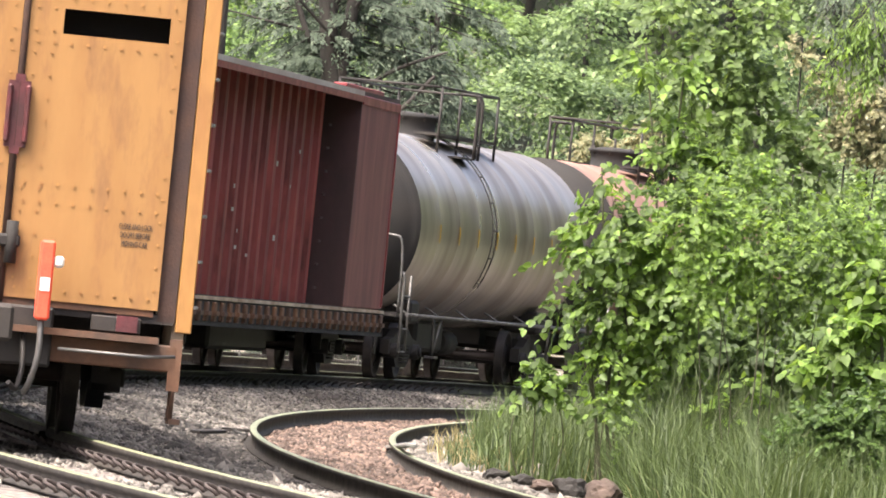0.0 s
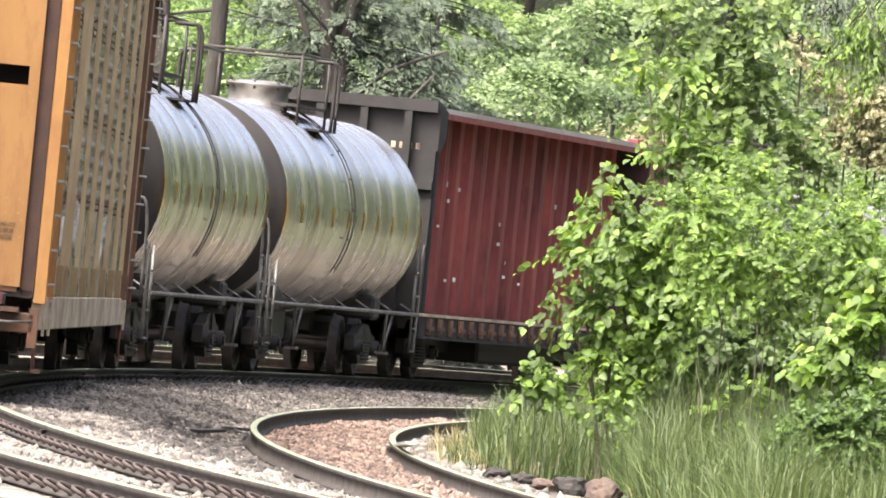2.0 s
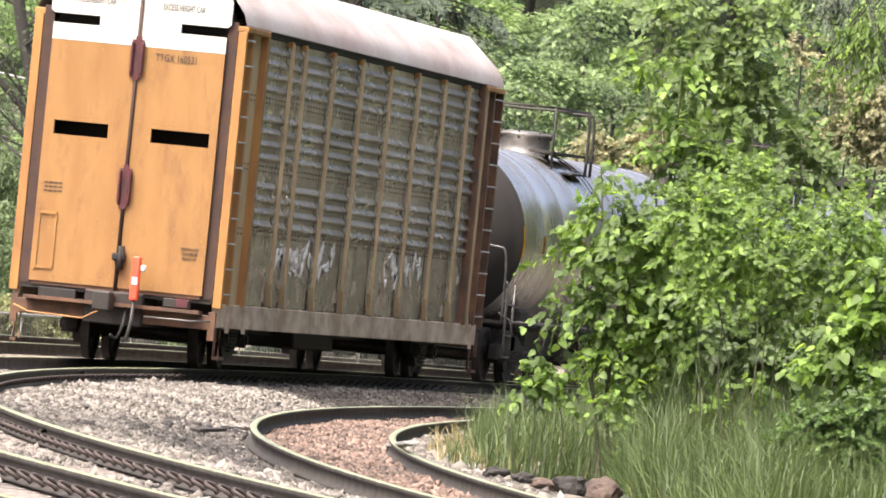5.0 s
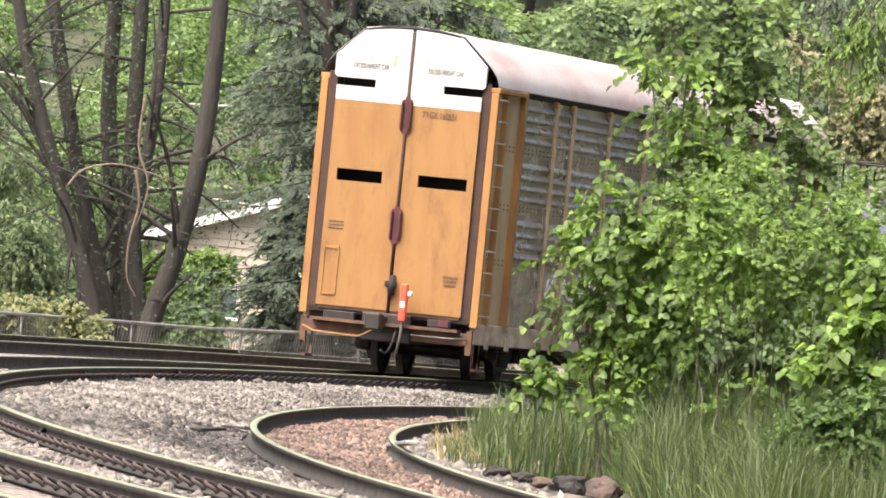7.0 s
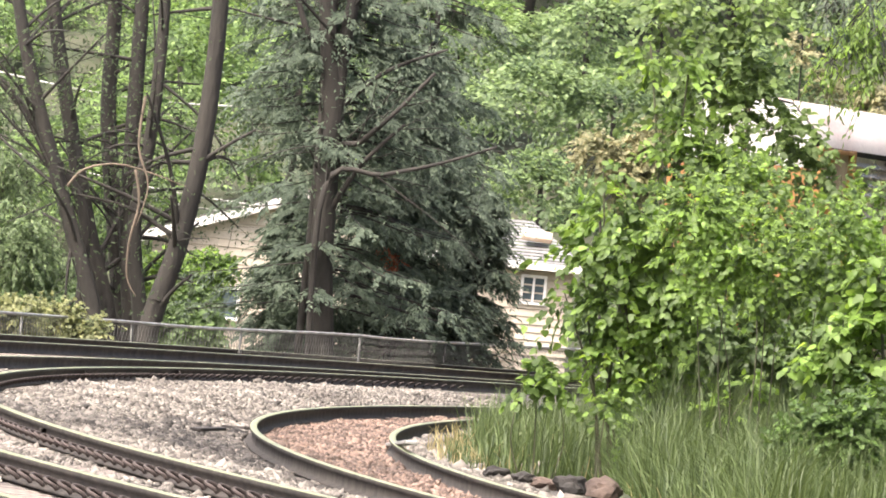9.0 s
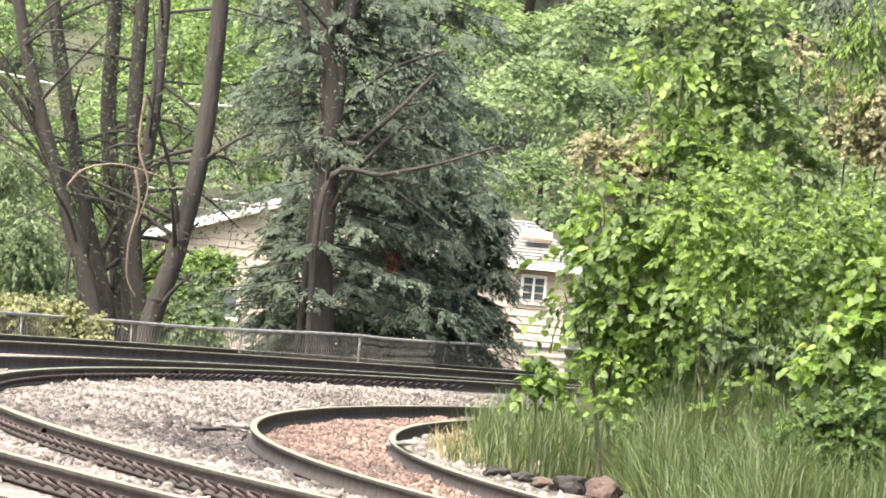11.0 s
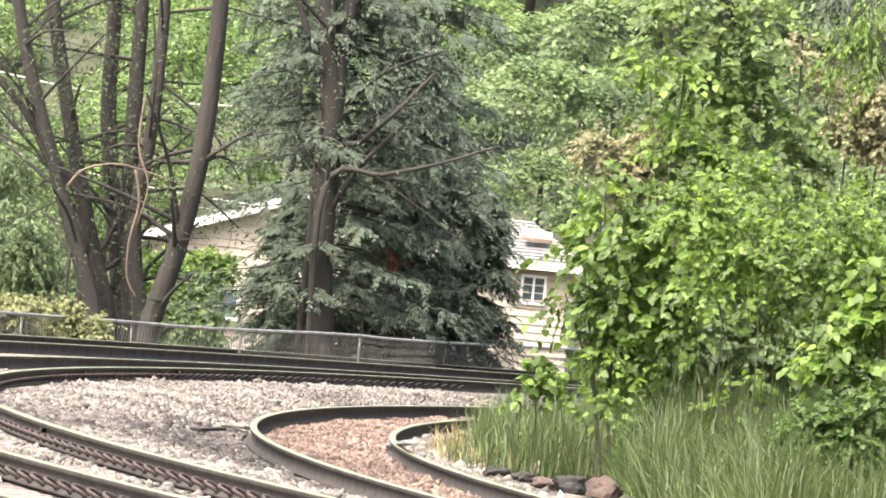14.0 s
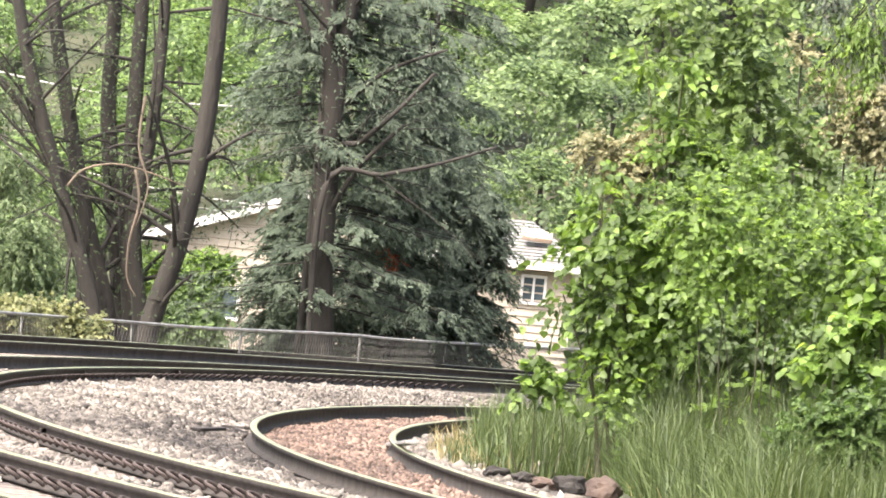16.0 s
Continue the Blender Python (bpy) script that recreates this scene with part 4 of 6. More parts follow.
        bm = boxed(end - d * 0.2 - 0.3, end - d * 0.2 + 0.3, -0.5, 0.5, 1.0, 1.35)
        box(bm, end + d * 0.2 - 0.12, end + d * 0.2 + 0.12, 0.5, 0.9, 1.04, 1.5, bevel=0.03)
        part("head_block", bm, "dark", tk)
    # ladders over both sides at mid length
    mx = base / 2 + (-1.0 if not old else -1.6)
    for s in (-1, 1):
        bm = bmesh.new()
        for q in (-0.17, 0.17):
            tube(bm, [(mx + q, s * (R + 0.10) * math.cos(a), Z + (R + 0.10) * math.sin(a)) for a in np.linspace(-0.55, 1.25, 16)], 0.011, 6)
        for a in np.linspace(-0.5, 1.2, 7):
            tube(bm, [(mx - 0.17, s * (R + 0.10) * math.cos(a), Z + (R + 0.10) * math.sin(a)), (mx + 0.17, s * (R + 0.10) * math.cos(a), Z + (R + 0.10) * math.sin(a))], 0.014, 6)
        part("side_ladder", bm, "dark", tk, "black side ladder")
    # top platform with railing, valve housing
    L0, L1 = (mx - 1.4, mx + 1.4) if not old else (mx - 1.6, mx + 3.4)
    for s in (-1, 1):
        bm = boxed(L0, L1, s * 0.62 - 0.2, s * 0.62 + 0.2, Z + R + 0.02, Z + R + 0.06)
        part("platform_grating", bm, "dark", tk)
        bm = bmesh.new()
        xs = np.linspace(L0, L1, 2 if not old else 4)
        for x in xs:
            tube(bm, [(x, s * 0.82, Z + R - 0.25), (x, s * 0.82, Z + R + 0.78)], 0.022, 6)
        tube(bm, [(L0, s * 0.82, Z + R + 0.78), (L1, s * 0.82, Z + R + 0.78)], 0.022, 6)
        # hooped ladder head
        for q in (-0.2, 0.2):
            tube(bm, soft_line([(mx + q, s * 1.15, Z + R - 0.30), (mx + q, s * 1.15, Z + R + 0.62), (mx + q, s * 1.02, Z + R + 0.72), (mx + q, s * 0.82, Z + R + 0.72)], 3), 0.026, 6)
        tube(bm, [(mx - 0.2, s * 1.15, Z + R - 0.06), (mx + 0.2, s * 1.15, Z + R - 0.06)], 0.018, 6)
        box(bm, mx - 0.95, mx + 0.25, s * 0.98 - 0.12, s * 0.98 + 0.12, Z + R - 0.30, Z + R - 0.27)
        part("platform_railing", bm, "dark", tk, "black platform railing")
    for s in (L0, L1):
        part("platform_railing", tubed([(s, -0.82, Z + R + 0.78), (s, 0.82, Z + R + 0.78)], 0.022, 6), "dark", tk)
    bm = lathe(bmesh.new(), [(0, 0.44), (0.32, 0.44), (0.34, 0.49), (0.38, 0.49), (0.42, 0.28), (0.43, 0.02)], 24)
    bmesh.ops.rotate(bm, cent=(0, 0, 0), matrix=Matrix.Rotation(-math.pi / 2, 3, "Y"), verts=bm.verts)
    bmesh.ops.translate(bm, vec=(mx + 0.1, 0, Z + R - 0.05), verts=bm.verts)
    dome = part("valve_dome", bm, "bulk" if old else "pipe", tk)
    for k in range(8):
        a = k * math.pi / 4
        bm = bmesh.new()
        tube(bm, [(mx + 0.1 + 0.46 * math.cos(a), 0.46 * math.sin(a), Z + R + 0.24), (mx + 0.1 + 0.46 * math.cos(a), 0.46 * math.sin(a), Z + R + 0.38)], 0.02, 6)
        part("dome_bolt", bm, "dark", dome)
    make_truck(tk, 0.0)
    make_truck(tk, base)
    return tk


def make_red_car():
    rc = thing("bulkhead_car", "red corrugated lumber car with dark end bulkheads and stake pockets", "rail car", "cars of the freight train")
    a, b = -2.3, 20.7
    W = 1.5
    bm = boxed(a, b, -0.4, 0.4, 0.45, 0.95)
    box(bm, 5.5, 12, -0.9, 0.9, 0.32, 0.75, bevel=0.05)
    part("underframe", bm, "dark", rc)
    part("deck", boxed(a, b, -W + 0.04, W - 0.04, 0.95, 1.06), "dark", rc)
    for s in (-1, 1):
        bm = boxed(a, b, s * W - 0.03, s * W + 0.03, 0.66, 1.00, bevel=0.01)
        box(bm, a, b, s * W - 0.05, s * W + 0.06, 0.66, 0.70)
        part("side_sill", bm, "bulk", rc)
        part("deck_edge", boxed(a, b, s * W - 0.06, s * W + 0.05, 1.005, 1.05), "sill", rc, "worn pale deck edge")
        for x in np.arange(a + 0.5, b - 0.2, 0.82):
            bm = boxed(x - 0.12, x + 0.12, s * W + s * 0.03 - 0.05, s * W + s * 0.03 + 0.06, 0.72, 0.98, bevel=0.015)
            box(bm, x - 0.16, x + 0.16, s * W + s * 0.08 - 0.03, s * W + s * 0.08 + 0.03, 0.80, 0.86)
            part("stake_pocket", bm, "brown", rc)
        # corrugated wall set back from the edge
        bm = bmesh.new()
        pr = []
        x = a + 0.55
        while x < b - 5.9:
            pr += [(x, 0.0), (x + 0.40, 0.0), (x + 0.50, 0.17), (x + 0.84, 0.17), (x + 0.94, 0.0)]
            x += 1.0
        pr = [p for i, p in enumerate(pr) if i == 0 or p[0] > pr[i - 1][0] + 1e-4]
        lo, hi = [bm.verts.new((x, s * (W - 0.64 + d), 1.06)) for x, d in pr], [bm.verts.new((x, s * (W - 0.64 + d), 4.14)) for x, d in pr]
        for i in range(len(pr) - 1):
            bm.faces.new((lo[i], lo[i + 1], hi[i + 1], hi[i]) if s < 0 else (hi[i], hi[i + 1], lo[i + 1], lo[i]))
        bmesh.ops.solidify(bm, geom=bm.faces[:], thickness=0.03)
        part("corrugated_wall", bm, "red", rc, "faded red corrugated wall")
        # chipped pale specks
        rs = random.Random(21)
        bm = bmesh.new()
        for _ in range(16):
            x, z = rs.uniform(a + 1, b - 7), rs.uniform(1.5, 3.4)
            box(bm, x, x + rs.uniform(0.05, 0.22), s * (W - 0.46) - 0.004, s * (W - 0.46) + 0.004, z, z + rs.uniform(0.03, 0.09))
        tagged(part("chipped_paint", bm, "pale", rc), kind="stuff")
        for k in range(8):
            z = 1.3 + k * 0.34
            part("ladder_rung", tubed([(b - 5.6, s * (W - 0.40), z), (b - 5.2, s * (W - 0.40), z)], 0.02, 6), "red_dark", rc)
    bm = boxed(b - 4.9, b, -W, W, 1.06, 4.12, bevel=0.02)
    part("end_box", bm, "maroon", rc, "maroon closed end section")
    # face turned to the wall: its shade is put into the dark maroon
    part("box_face", boxed(b - 4.96, b - 4.905, -W, W, 1.06, 4.12), "red_dark", rc, "inner face of the end section, shade put into its colour")
    for s in (-1, 1):
        bm = boxed(b - 4.9, b + 0.02, s * W - 0.02, s * W + 0.045, 4.02, 4.16, bevel=0.012)
        box(bm, b - 4.9, b, s * (W - 0.35) - 0.1, s * (W - 0.35) + 0.1, 4.20, 4.32, bevel=0.012)
        box(bm, b - 0.07, b + 0.02, s * W - 0.02, s * W + 0.035, 1.1, 4.02)
        part("end_trim", bm, "red_trim", rc, "bright red top trim")
    # roof with a pale worn edge
    bm = boxed(a + 0.1, b, -W, W, 4.16, 4.22)
    box(bm, a + 0.1, b, -0.7, 0.7, 4.22, 4.30)
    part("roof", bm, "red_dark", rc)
    for s in (-1, 1):
        part("roof_edge", boxed(a + 0.1, b - 4.9, s * W - 0.02, s * W + 0.05, 4.15, 4.225), "roof_pink", rc, "pale worn roof edge")
        part("roof_flange", boxed(a + 0.1, b - 4.9, s * W - 0.02, s * W + 0.03, 4.06, 4.147), "red_trim", rc)
    # rear bulkhead
    bm = boxed(a - 0.02, a + 0.16, -W, W, 1.06, 4.30, bevel=0.01)
    part("bulkhead", bm, "bulk", rc, "dark grey ribbed end bulkhead")
    for yy in (-1.05, -0.35, 0.35, 1.05):
        part("bulkhead_rib", boxed(a - 0.16, a - 0.025, yy - 0.06, yy + 0.06, 1.06, 4.13), "bulk", rc)
    part("bulkhead_beam", boxed(a - 0.17, a - 0.025, -W, W, 4.14, 4.32), "bulk", rc)
    part("bulkhead_beam", boxed(a - 0.12, a - 0.025, -W, W, 2.95, 3.07), "bulk", rc)
    for s in (-1, 1):
        bm = bmesh.new()
        pl = [(a - 0.03, 4.30), (a + 0.55, 4.16), (a + 0.55, 3.75), (a + 0.25, 3.55), (a - 0.03, 3.55)]
        f, k = [bm.verts.new((x, s * W, z)) for x, z in pl], [bm.verts.new((x, s * (W + 0.03), z)) for x, z in pl]
        bm.faces.new(f)
        bm.faces.new(k[::-1])
        for j in range(5):
            bm.faces.new((f[j], f[(j + 1) % 5], k[(j + 1) % 5], k[j]))
        box(bm, a - 0.03, a + 0.3, min(s * (W - 0.3), s * W), max(s * (W - 0.3), s * W), 1.06, 4.1)
        bmesh.ops.recalc_face_normals(bm, faces=bm.faces)
        part("bulkhead_gusset", bm, "bulk", rc)
    bm = bmesh.new()
    for k in range(9):
        if k not in (4,):
            box(bm, a - 0.03, a - 0.024, -1.25 + 0.13 * k, -1.18 + 0.13 * k, 3.55, 3.65)
    tagged(part("number_bars", bm, "sill", rc), kind="stuff")
    for end, d in ((a, -1), (b, 1)):
        make_coupler(rc, end, d)
        for s in (-1, 1):
            part("grab_iron", tubed(soft_line([(end + d * 0.06, s * 1.46, 0.4), (end + d * 0.1, s * 1.47, 1.0), (end + d * 0.1, s * 1.47, 2.0), (end + d * 0.02, s * 1.47, 2.05)], 3), 0.02, 6), "pipe", rc)
    make_truck(rc, 0.0)
    make_truck(rc, 18.4)
    return rc


AUTORACK = make_autorack()
TANK_B = make_tank("tank_car", "silver ringed tank car with black ends and ladder", "tank", 14.2, 10.4)
TANK_A = copy_thing(TANK_B, Matrix())
RED_CAR = make_red_car()
TANK_OLD = make_tank("tank_car", "dirty grey-brown tank car with long top platform", "tank_old", 15.0, 11.4, True)
TANK_RUST = make_tank("tank_car", "rust-brown tank car at the head of the row", "tank_rust", 14.0, 10.8, True)
for k in TANK_A.children:
    if k.name.startswith("wheelset"):
        WHEELS.append((k, k.matrix_basis.translation.x))
# thing, place of its rear truck behind which the train rolls, truck spacing
TRAIN = [(AUTORACK, 0.0, 19.6), (TANK_B, 27.75, 10.4), (TANK_A, 44.3, 10.4), (RED_CAR, 60.0, 18.4), (TANK_OLD, 85.6, 11.4), (TANK_RUST, 103.2, 10.8)]


def run(t):
    return 13.572 * t - 0.0089 * t * t


def motions():
    # the plants by the line stir in the wind
    for ob, foot, amount, k in SWAYING:
        to, back = Matrix.Translation(foot), Matrix.Translation(-foot)
        walk(ob, [(j * 0.5, to @ pose(0, 0, 0, 0.6 * amount * math.sin(j * 0.5 * 3.1 + k), amount * (math.sin(j * 0.5 * 2.3 + 1.7 * k) + 0.5 * math.sin(j * 0.5 * 4.1 + k)), 0) @ back) for j in range(33)])
    for ob, s, base in TRAIN:
        walk(ob, [(k * 0.5, car_pose(s + run(k * 0.5), base)) for k in range(33)])
    for w, x in WHEELS:
        walk(w, [(k / 20, pose(x, 0, 0.452, 0, math.degrees(run(k / 20) / 0.452) % 360)) for k in range(321)])


# ---- ballast, stones and litter ----
OCT = np.array([(1, 0, 0), (-1, 0, 0), (0, 1, 0), (0, -1, 0), (0, 0, 1), (0, 0, -1)], float)
OCT_T = np.array([(0, 2, 4), (2, 1, 4), (1, 3, 4), (3, 0, 4), (2, 0, 5), (1, 2, 5), (3, 1, 5), (0, 3, 5)])


def scatter_stones(name, label, n, o0, o1, u0, u1, size, material, lift=0.0):
    o, u = RNG.uniform(o0, o1, n), RNG.uniform(u0, u1, n)
    r = RB + o + K3 * u ** 3 + K2 * u ** 2
    x, y = CX - r * np.cos(u), CY - r * np.sin(u)
    c = np.stack([x, y, ground_z(x, y) + lift + RNG.uniform(-0.01, 0.02, n)], -1)
    k = size * RNG.lognormal(0, 0.35, n)
    V = OCT[None] * RNG.uniform(0.6, 1.3, (n, 6, 1)) + RNG.normal(0, 0.18, (n, 6, 3))
    a, b = RNG.uniform(0, 6.28, n), RNG.normal(0, 0.5, n)
    ca, sa, cb, sb = np.cos(a), np.sin(a), np.cos(b), np.sin(b)
    X = V[..., 0] * ca[:, None] - V[..., 1] * sa[:, None]
    Y = V[..., 0] * sa[:, None] + V[..., 1] * ca[:, None]
    Z = V[..., 2] * 0.75
    X, Z = X * cb[:, None] - Z * sb[:, None], X * sb[:, None] + Z * cb[:, None]
    P = c[:, None] + k[:, None, None] * np.stack([X, Y, Z], -1)
    F = (np.arange(n) * 6)[:, None, None] + OCT_T[None]
    mesh_thing(name, arrays_mesh(name, P.reshape(-1, 3), F.reshape(-1, 3), 3, material), None, label, "ballast", kind="stuff")


scatter_stones("ballast", "pale grey crushed stone between the tracks", 62000, -2.75, -0.12, -0.15, 0.125, 0.028, "stone")
scatter_stones("ballast", "pale crushed stone between the running rails", 24000, 0.1, 1.42, -0.13, 0.15, 0.028, "stone", -0.01)
scatter_stones("ballast", "crushed stone outside the main track", 22000, 1.58, 3.45, -0.13, 0.14, 0.03, "stone", 0.0)
scatter_stones("ballast", "rust-stained crushed stone between the siding rails", 20000, -4.3, -2.94, -0.12, 0.12, 0.027, "stone_red")
scatter_stones("ballast", "grey crushed stone along the siding edge", 9000, -5.3, -4.45, -0.12, 0.11, 0.04, "stone", -0.01)


scatter_stones("ballast", "oil-darkened crushed stone beside the siding", 5200, -2.7, -1.5, 0.035, 0.085, 0.03, "stone_dark", 0.012)
scatter_stones("ballast", "dirty patch of crushed stone near the siding rail", 2600, -2.75, -1.9, 0.0, 0.05, 0.03, "stone_dark", 0.012)


def make_rock(name, label, at, size, material, squash=0.7, seed=1):
    bm = bmesh.new()
    bmesh.ops.create_icosphere(bm, subdivisions=3, radius=1)
    noise.seed_set(seed)
    for v in bm.verts:
        k = 1 + 0.45 * noise.noise(v.co * 1.3 + Vector((seed, 0, 0))) + 0.15 * noise.noise(v.co * 4)
        v.co = Vector((v.co.x * size * k, v.co.y * size * k, v.co.z * size * squash * k))
    ob = tagged(new(name, mesh_of(name, bm, material)), label, "rock", "rocks by the siding")
    z = float(ground_z(at[0], at[1]))
    ob.matrix_basis = pose(at[0], at[1], z + size * squash * 0.55, 0, 0, seed * 40)


make_rock("rock", "dark rounded rock at the grass edge", (1.42, 105.1, -0.35), 0.155, "rock", 0.9, 2)
make_rock("rock", "dark low rock at the grass edge", (0.75, 110.7, -0.40), 0.14, "rock", 0.6, 3)
make_rock("rock", "dark small rock at the grass edge", (1.02, 109.5, -0.40), 0.13, "rock", 0.5, 4)
make_rock("rock", "brown rock half hidden in grass", (1.19, 106.6, -0.40), 0.15, "brown_rock", 0.5, 5)
make_rock("rock", "tan boulder half hidden in grass", (1.72, 104.7, -0.35), 0.17, "brown_rock", 0.8, 6)
make_rock("rock", "pale flat stone behind the dark rocks", (1.24, 115.1, -0.40), 0.24, "pale_rock", 0.4, 7)
make_rock("rock", "pale flat stone behind the dark rocks", (0.93, 116.9, -0.40), 0.16, "pale_rock", 0.45, 8)
make_rock("rock", "pale loose stone on the ballast", (-1.22, 91.1, -0.28), 0.09, "pale_rock", 0.7, 9)
make_rock("rock", "pale loose stone on the ballast", (-1.34, 92.5, -0.28), 0.06, "pale_rock", 0.6, 10)


def make_plank(label, a, b, w, material):
    a, b = Vector(a), Vector(b)
    d = b - a
    bm = boxed(0, d.length, -w, w, 0, 0.035, bevel=0.006)
    ob = tagged(new("timber_offcut", mesh_of("timber_offcut", bm, material)), label, "debris")
    ob.matrix_basis = Matrix.Translation((a.x, a.y, float(ground_z(a.x, a.y)) + 0.045)) @ pose(0, 0, 0, 1, -1, math.degrees(math.atan2(d.y, d.x)))


make_plank("dark timber offcut lying on pale ballast", (-2.40, 117.4, -0.18), (-2.15, 118.4, -0.18), 0.06, "dark")
make_plank("short dark timber offcut lying on pale ballast", (-2.23, 125.0, -0.18), (-1.96, 123.8, -0.18), 0.04, "dark")
make_plank("pale steel strip lying beside the siding rail", (-0.36, 122.5, -0.42), (-0.13, 110.7, -0.42), 0.06, "steel")

# ---- fence ----
FENCE = [(-7.21, 172.0, 0.40), (-6.76, 174.0, 0.40), (-5.26, 180.0, 0.41), (-3.72, 185.0, 0.42), (-1.63, 192.0, 0.50), (-0.33, 198.0, 0.49), (2.06, 212.0, 0.54), (3.69, 220.0, 0.58)]


def make_fence():
    f = thing("chain_link_fence", "low grey chain-link fence with a pale top rail along the line", "fence")
    pts = soft_line(FENCE, 8)
    part("top_rail", tubed(pts, 0.024, 8), "steel", f, "pale galvanised top rail")
    zb = [min(float(ground_z(p.x, p.y)), p.z - 1.1) for p in pts]
    for i in range(2, len(pts), 8):
        p = pts[i]
        part("post", tubed([(p.x, p.y, zb[i]), (p.x, p.y, p.z + 0.03)], 0.02, 8), "wire", f)
    bm = bmesh.new()
    H = 1.2
    for i in range(len(pts) - 1):
        a, b = pts[i], pts[i + 1]
        L = (b - a).length
        n = max(2, int(L / 0.14))
        for k in range(n):
            for s in (-1, 1):
                p = a.lerp(b, k / n)
                e = p + (b - a).normalized() * H * 0.5 * s
                tube(bm, [p, (e.x, e.y, p.z - H)], 0.0045, 3, False)
    part("chain_link", bm, "wire", f)
    tagged(f.children[-1], kind="stuff")


make_fence()

# ---- houses ----


def make_house_gable():
    x, y, z = (-6.78, 262.0, 2.15)
    g = -1.25
    w, rise = 7.0, 0.35
    h = thing("house", "cream lap-sided house with a white-edged gable roof behind trees", "house", "houses behind the fence")
    part("wall", boxed(x, x + w, y + 0.06, y + 7, g, z), "siding", h)
    bm = bmesh.new()
    tri = [(x, z), (x + w, z), (x + w / 2, z + w / 2 * rise)]
    a, b = [bm.verts.new((p, y + 0.06, q)) for p, q in tri], [bm.verts.new((p, y + 0.2, q)) for p, q in tri]
    bm.faces.new(a)
    bm.faces.new(b[::-1])
    for k in range(3):
        bm.faces.new((a[k], a[(k + 1) % 3], b[(k + 1) % 3], b[k]))
    part("gable", bm, "siding", h)
    zz = g
    while zz < z + w / 2 * rise - 0.1:
        cut = max(0.0, (zz + 0.19 - z) / rise)
        bm = bmesh.new()
        x0, x1 = x + cut, x + w - cut
        vs = [bm.verts.new(p) for p in ((x0, y + 0.05, zz + 0.20), (x1, y + 0.05, zz + 0.20), (x1, y + 0.012, zz + 0.012), (x0, y + 0.012, zz + 0.012), (x0, y + 0.05, zz), (x1, y + 0.05, zz))]
        bm.faces.new(vs[:4])
        bm.faces.new((vs[3], vs[2], vs[5], vs[4]))
        part("siding_board", bm, "siding", h)
        zz += 0.19
    for s in (-1, 1):
        xe, xr = (x - 0.45, x + w / 2) if s < 0 else (x + w + 0.45, x + w / 2)
        ze, zr = z - 0.45 * rise, z + w / 2 * rise
        bm = bmesh.new()
        for y0, y1, t0, t1 in ((y - 0.35, y + 7.3, 0.10, 0.145),):
            q = [(xe, ze + t0), (xr, zr + t0), (xr, zr + t1), (xe, ze + t1)]
            a, b = [bm.verts.new((p, y0, v)) for p, v in q], [bm.verts.new((p, y1, v)) for p, v in q]
            bm.faces.new(a)
            bm.faces.new(b[::-1])
            for k in range(4):
                bm.faces.new((a[k], a[(k + 1) % 4], b[(k + 1) % 4], b[k]))
        part("roof", bm, "shingle_dark", h)
        bm = bmesh.new()
        q = [(xe, ze - 0.12), (xr, zr - 0.12), (xr, zr + 0.10), (xe, ze + 0.10)]
        a, b = [bm.verts.new((p, y - 0.40, v)) for p, v in q], [bm.verts.new((p, y - 0.36, v)) for p, v in q]
        bm.faces.new(a)
        bm.faces.new(b[::-1])
        for k in range(4):
            bm.faces.new((a[k], a[(k + 1) % 4], b[(k + 1) % 4], b[k]))
        part("fascia", bm, "fascia", h, "white barge board")
    make_window(h, (-5.14, 261.8, 0.35), (-4.86, 261.8, 1.01), 1)


def make_window(h, lo, hi, panes):
    x0, x1, z0, z1 = lo[0], max(hi[0], lo[0] + 0.45), lo[2], hi[2]
    y = lo[1]
    win = part("window", boxed(x0, x1, y + 0.02, y + 0.06, z0, z1), "glass", h)
    bm = bmesh.new()
    for a in ((x0 - 0.07, x0, z0 - 0.07, z1 + 0.07), (x1, x1 + 0.07, z0 - 0.07, z1 + 0.07), (x0, x1, z1, z1 + 0.07), (x0, x1, z0 - 0.07, z0)):
        box(bm, a[0], a[1], y - 0.05, y + 0.05, a[2], a[3])
    for k in range(1, panes):
        c = x0 + (x1 - x0) * k / panes
        box(bm, c - 0.03, c + 0.03, y - 0.03, y + 0.03, z0, z1)
    part("window_frame", bm, "fascia", win, "white window frame")


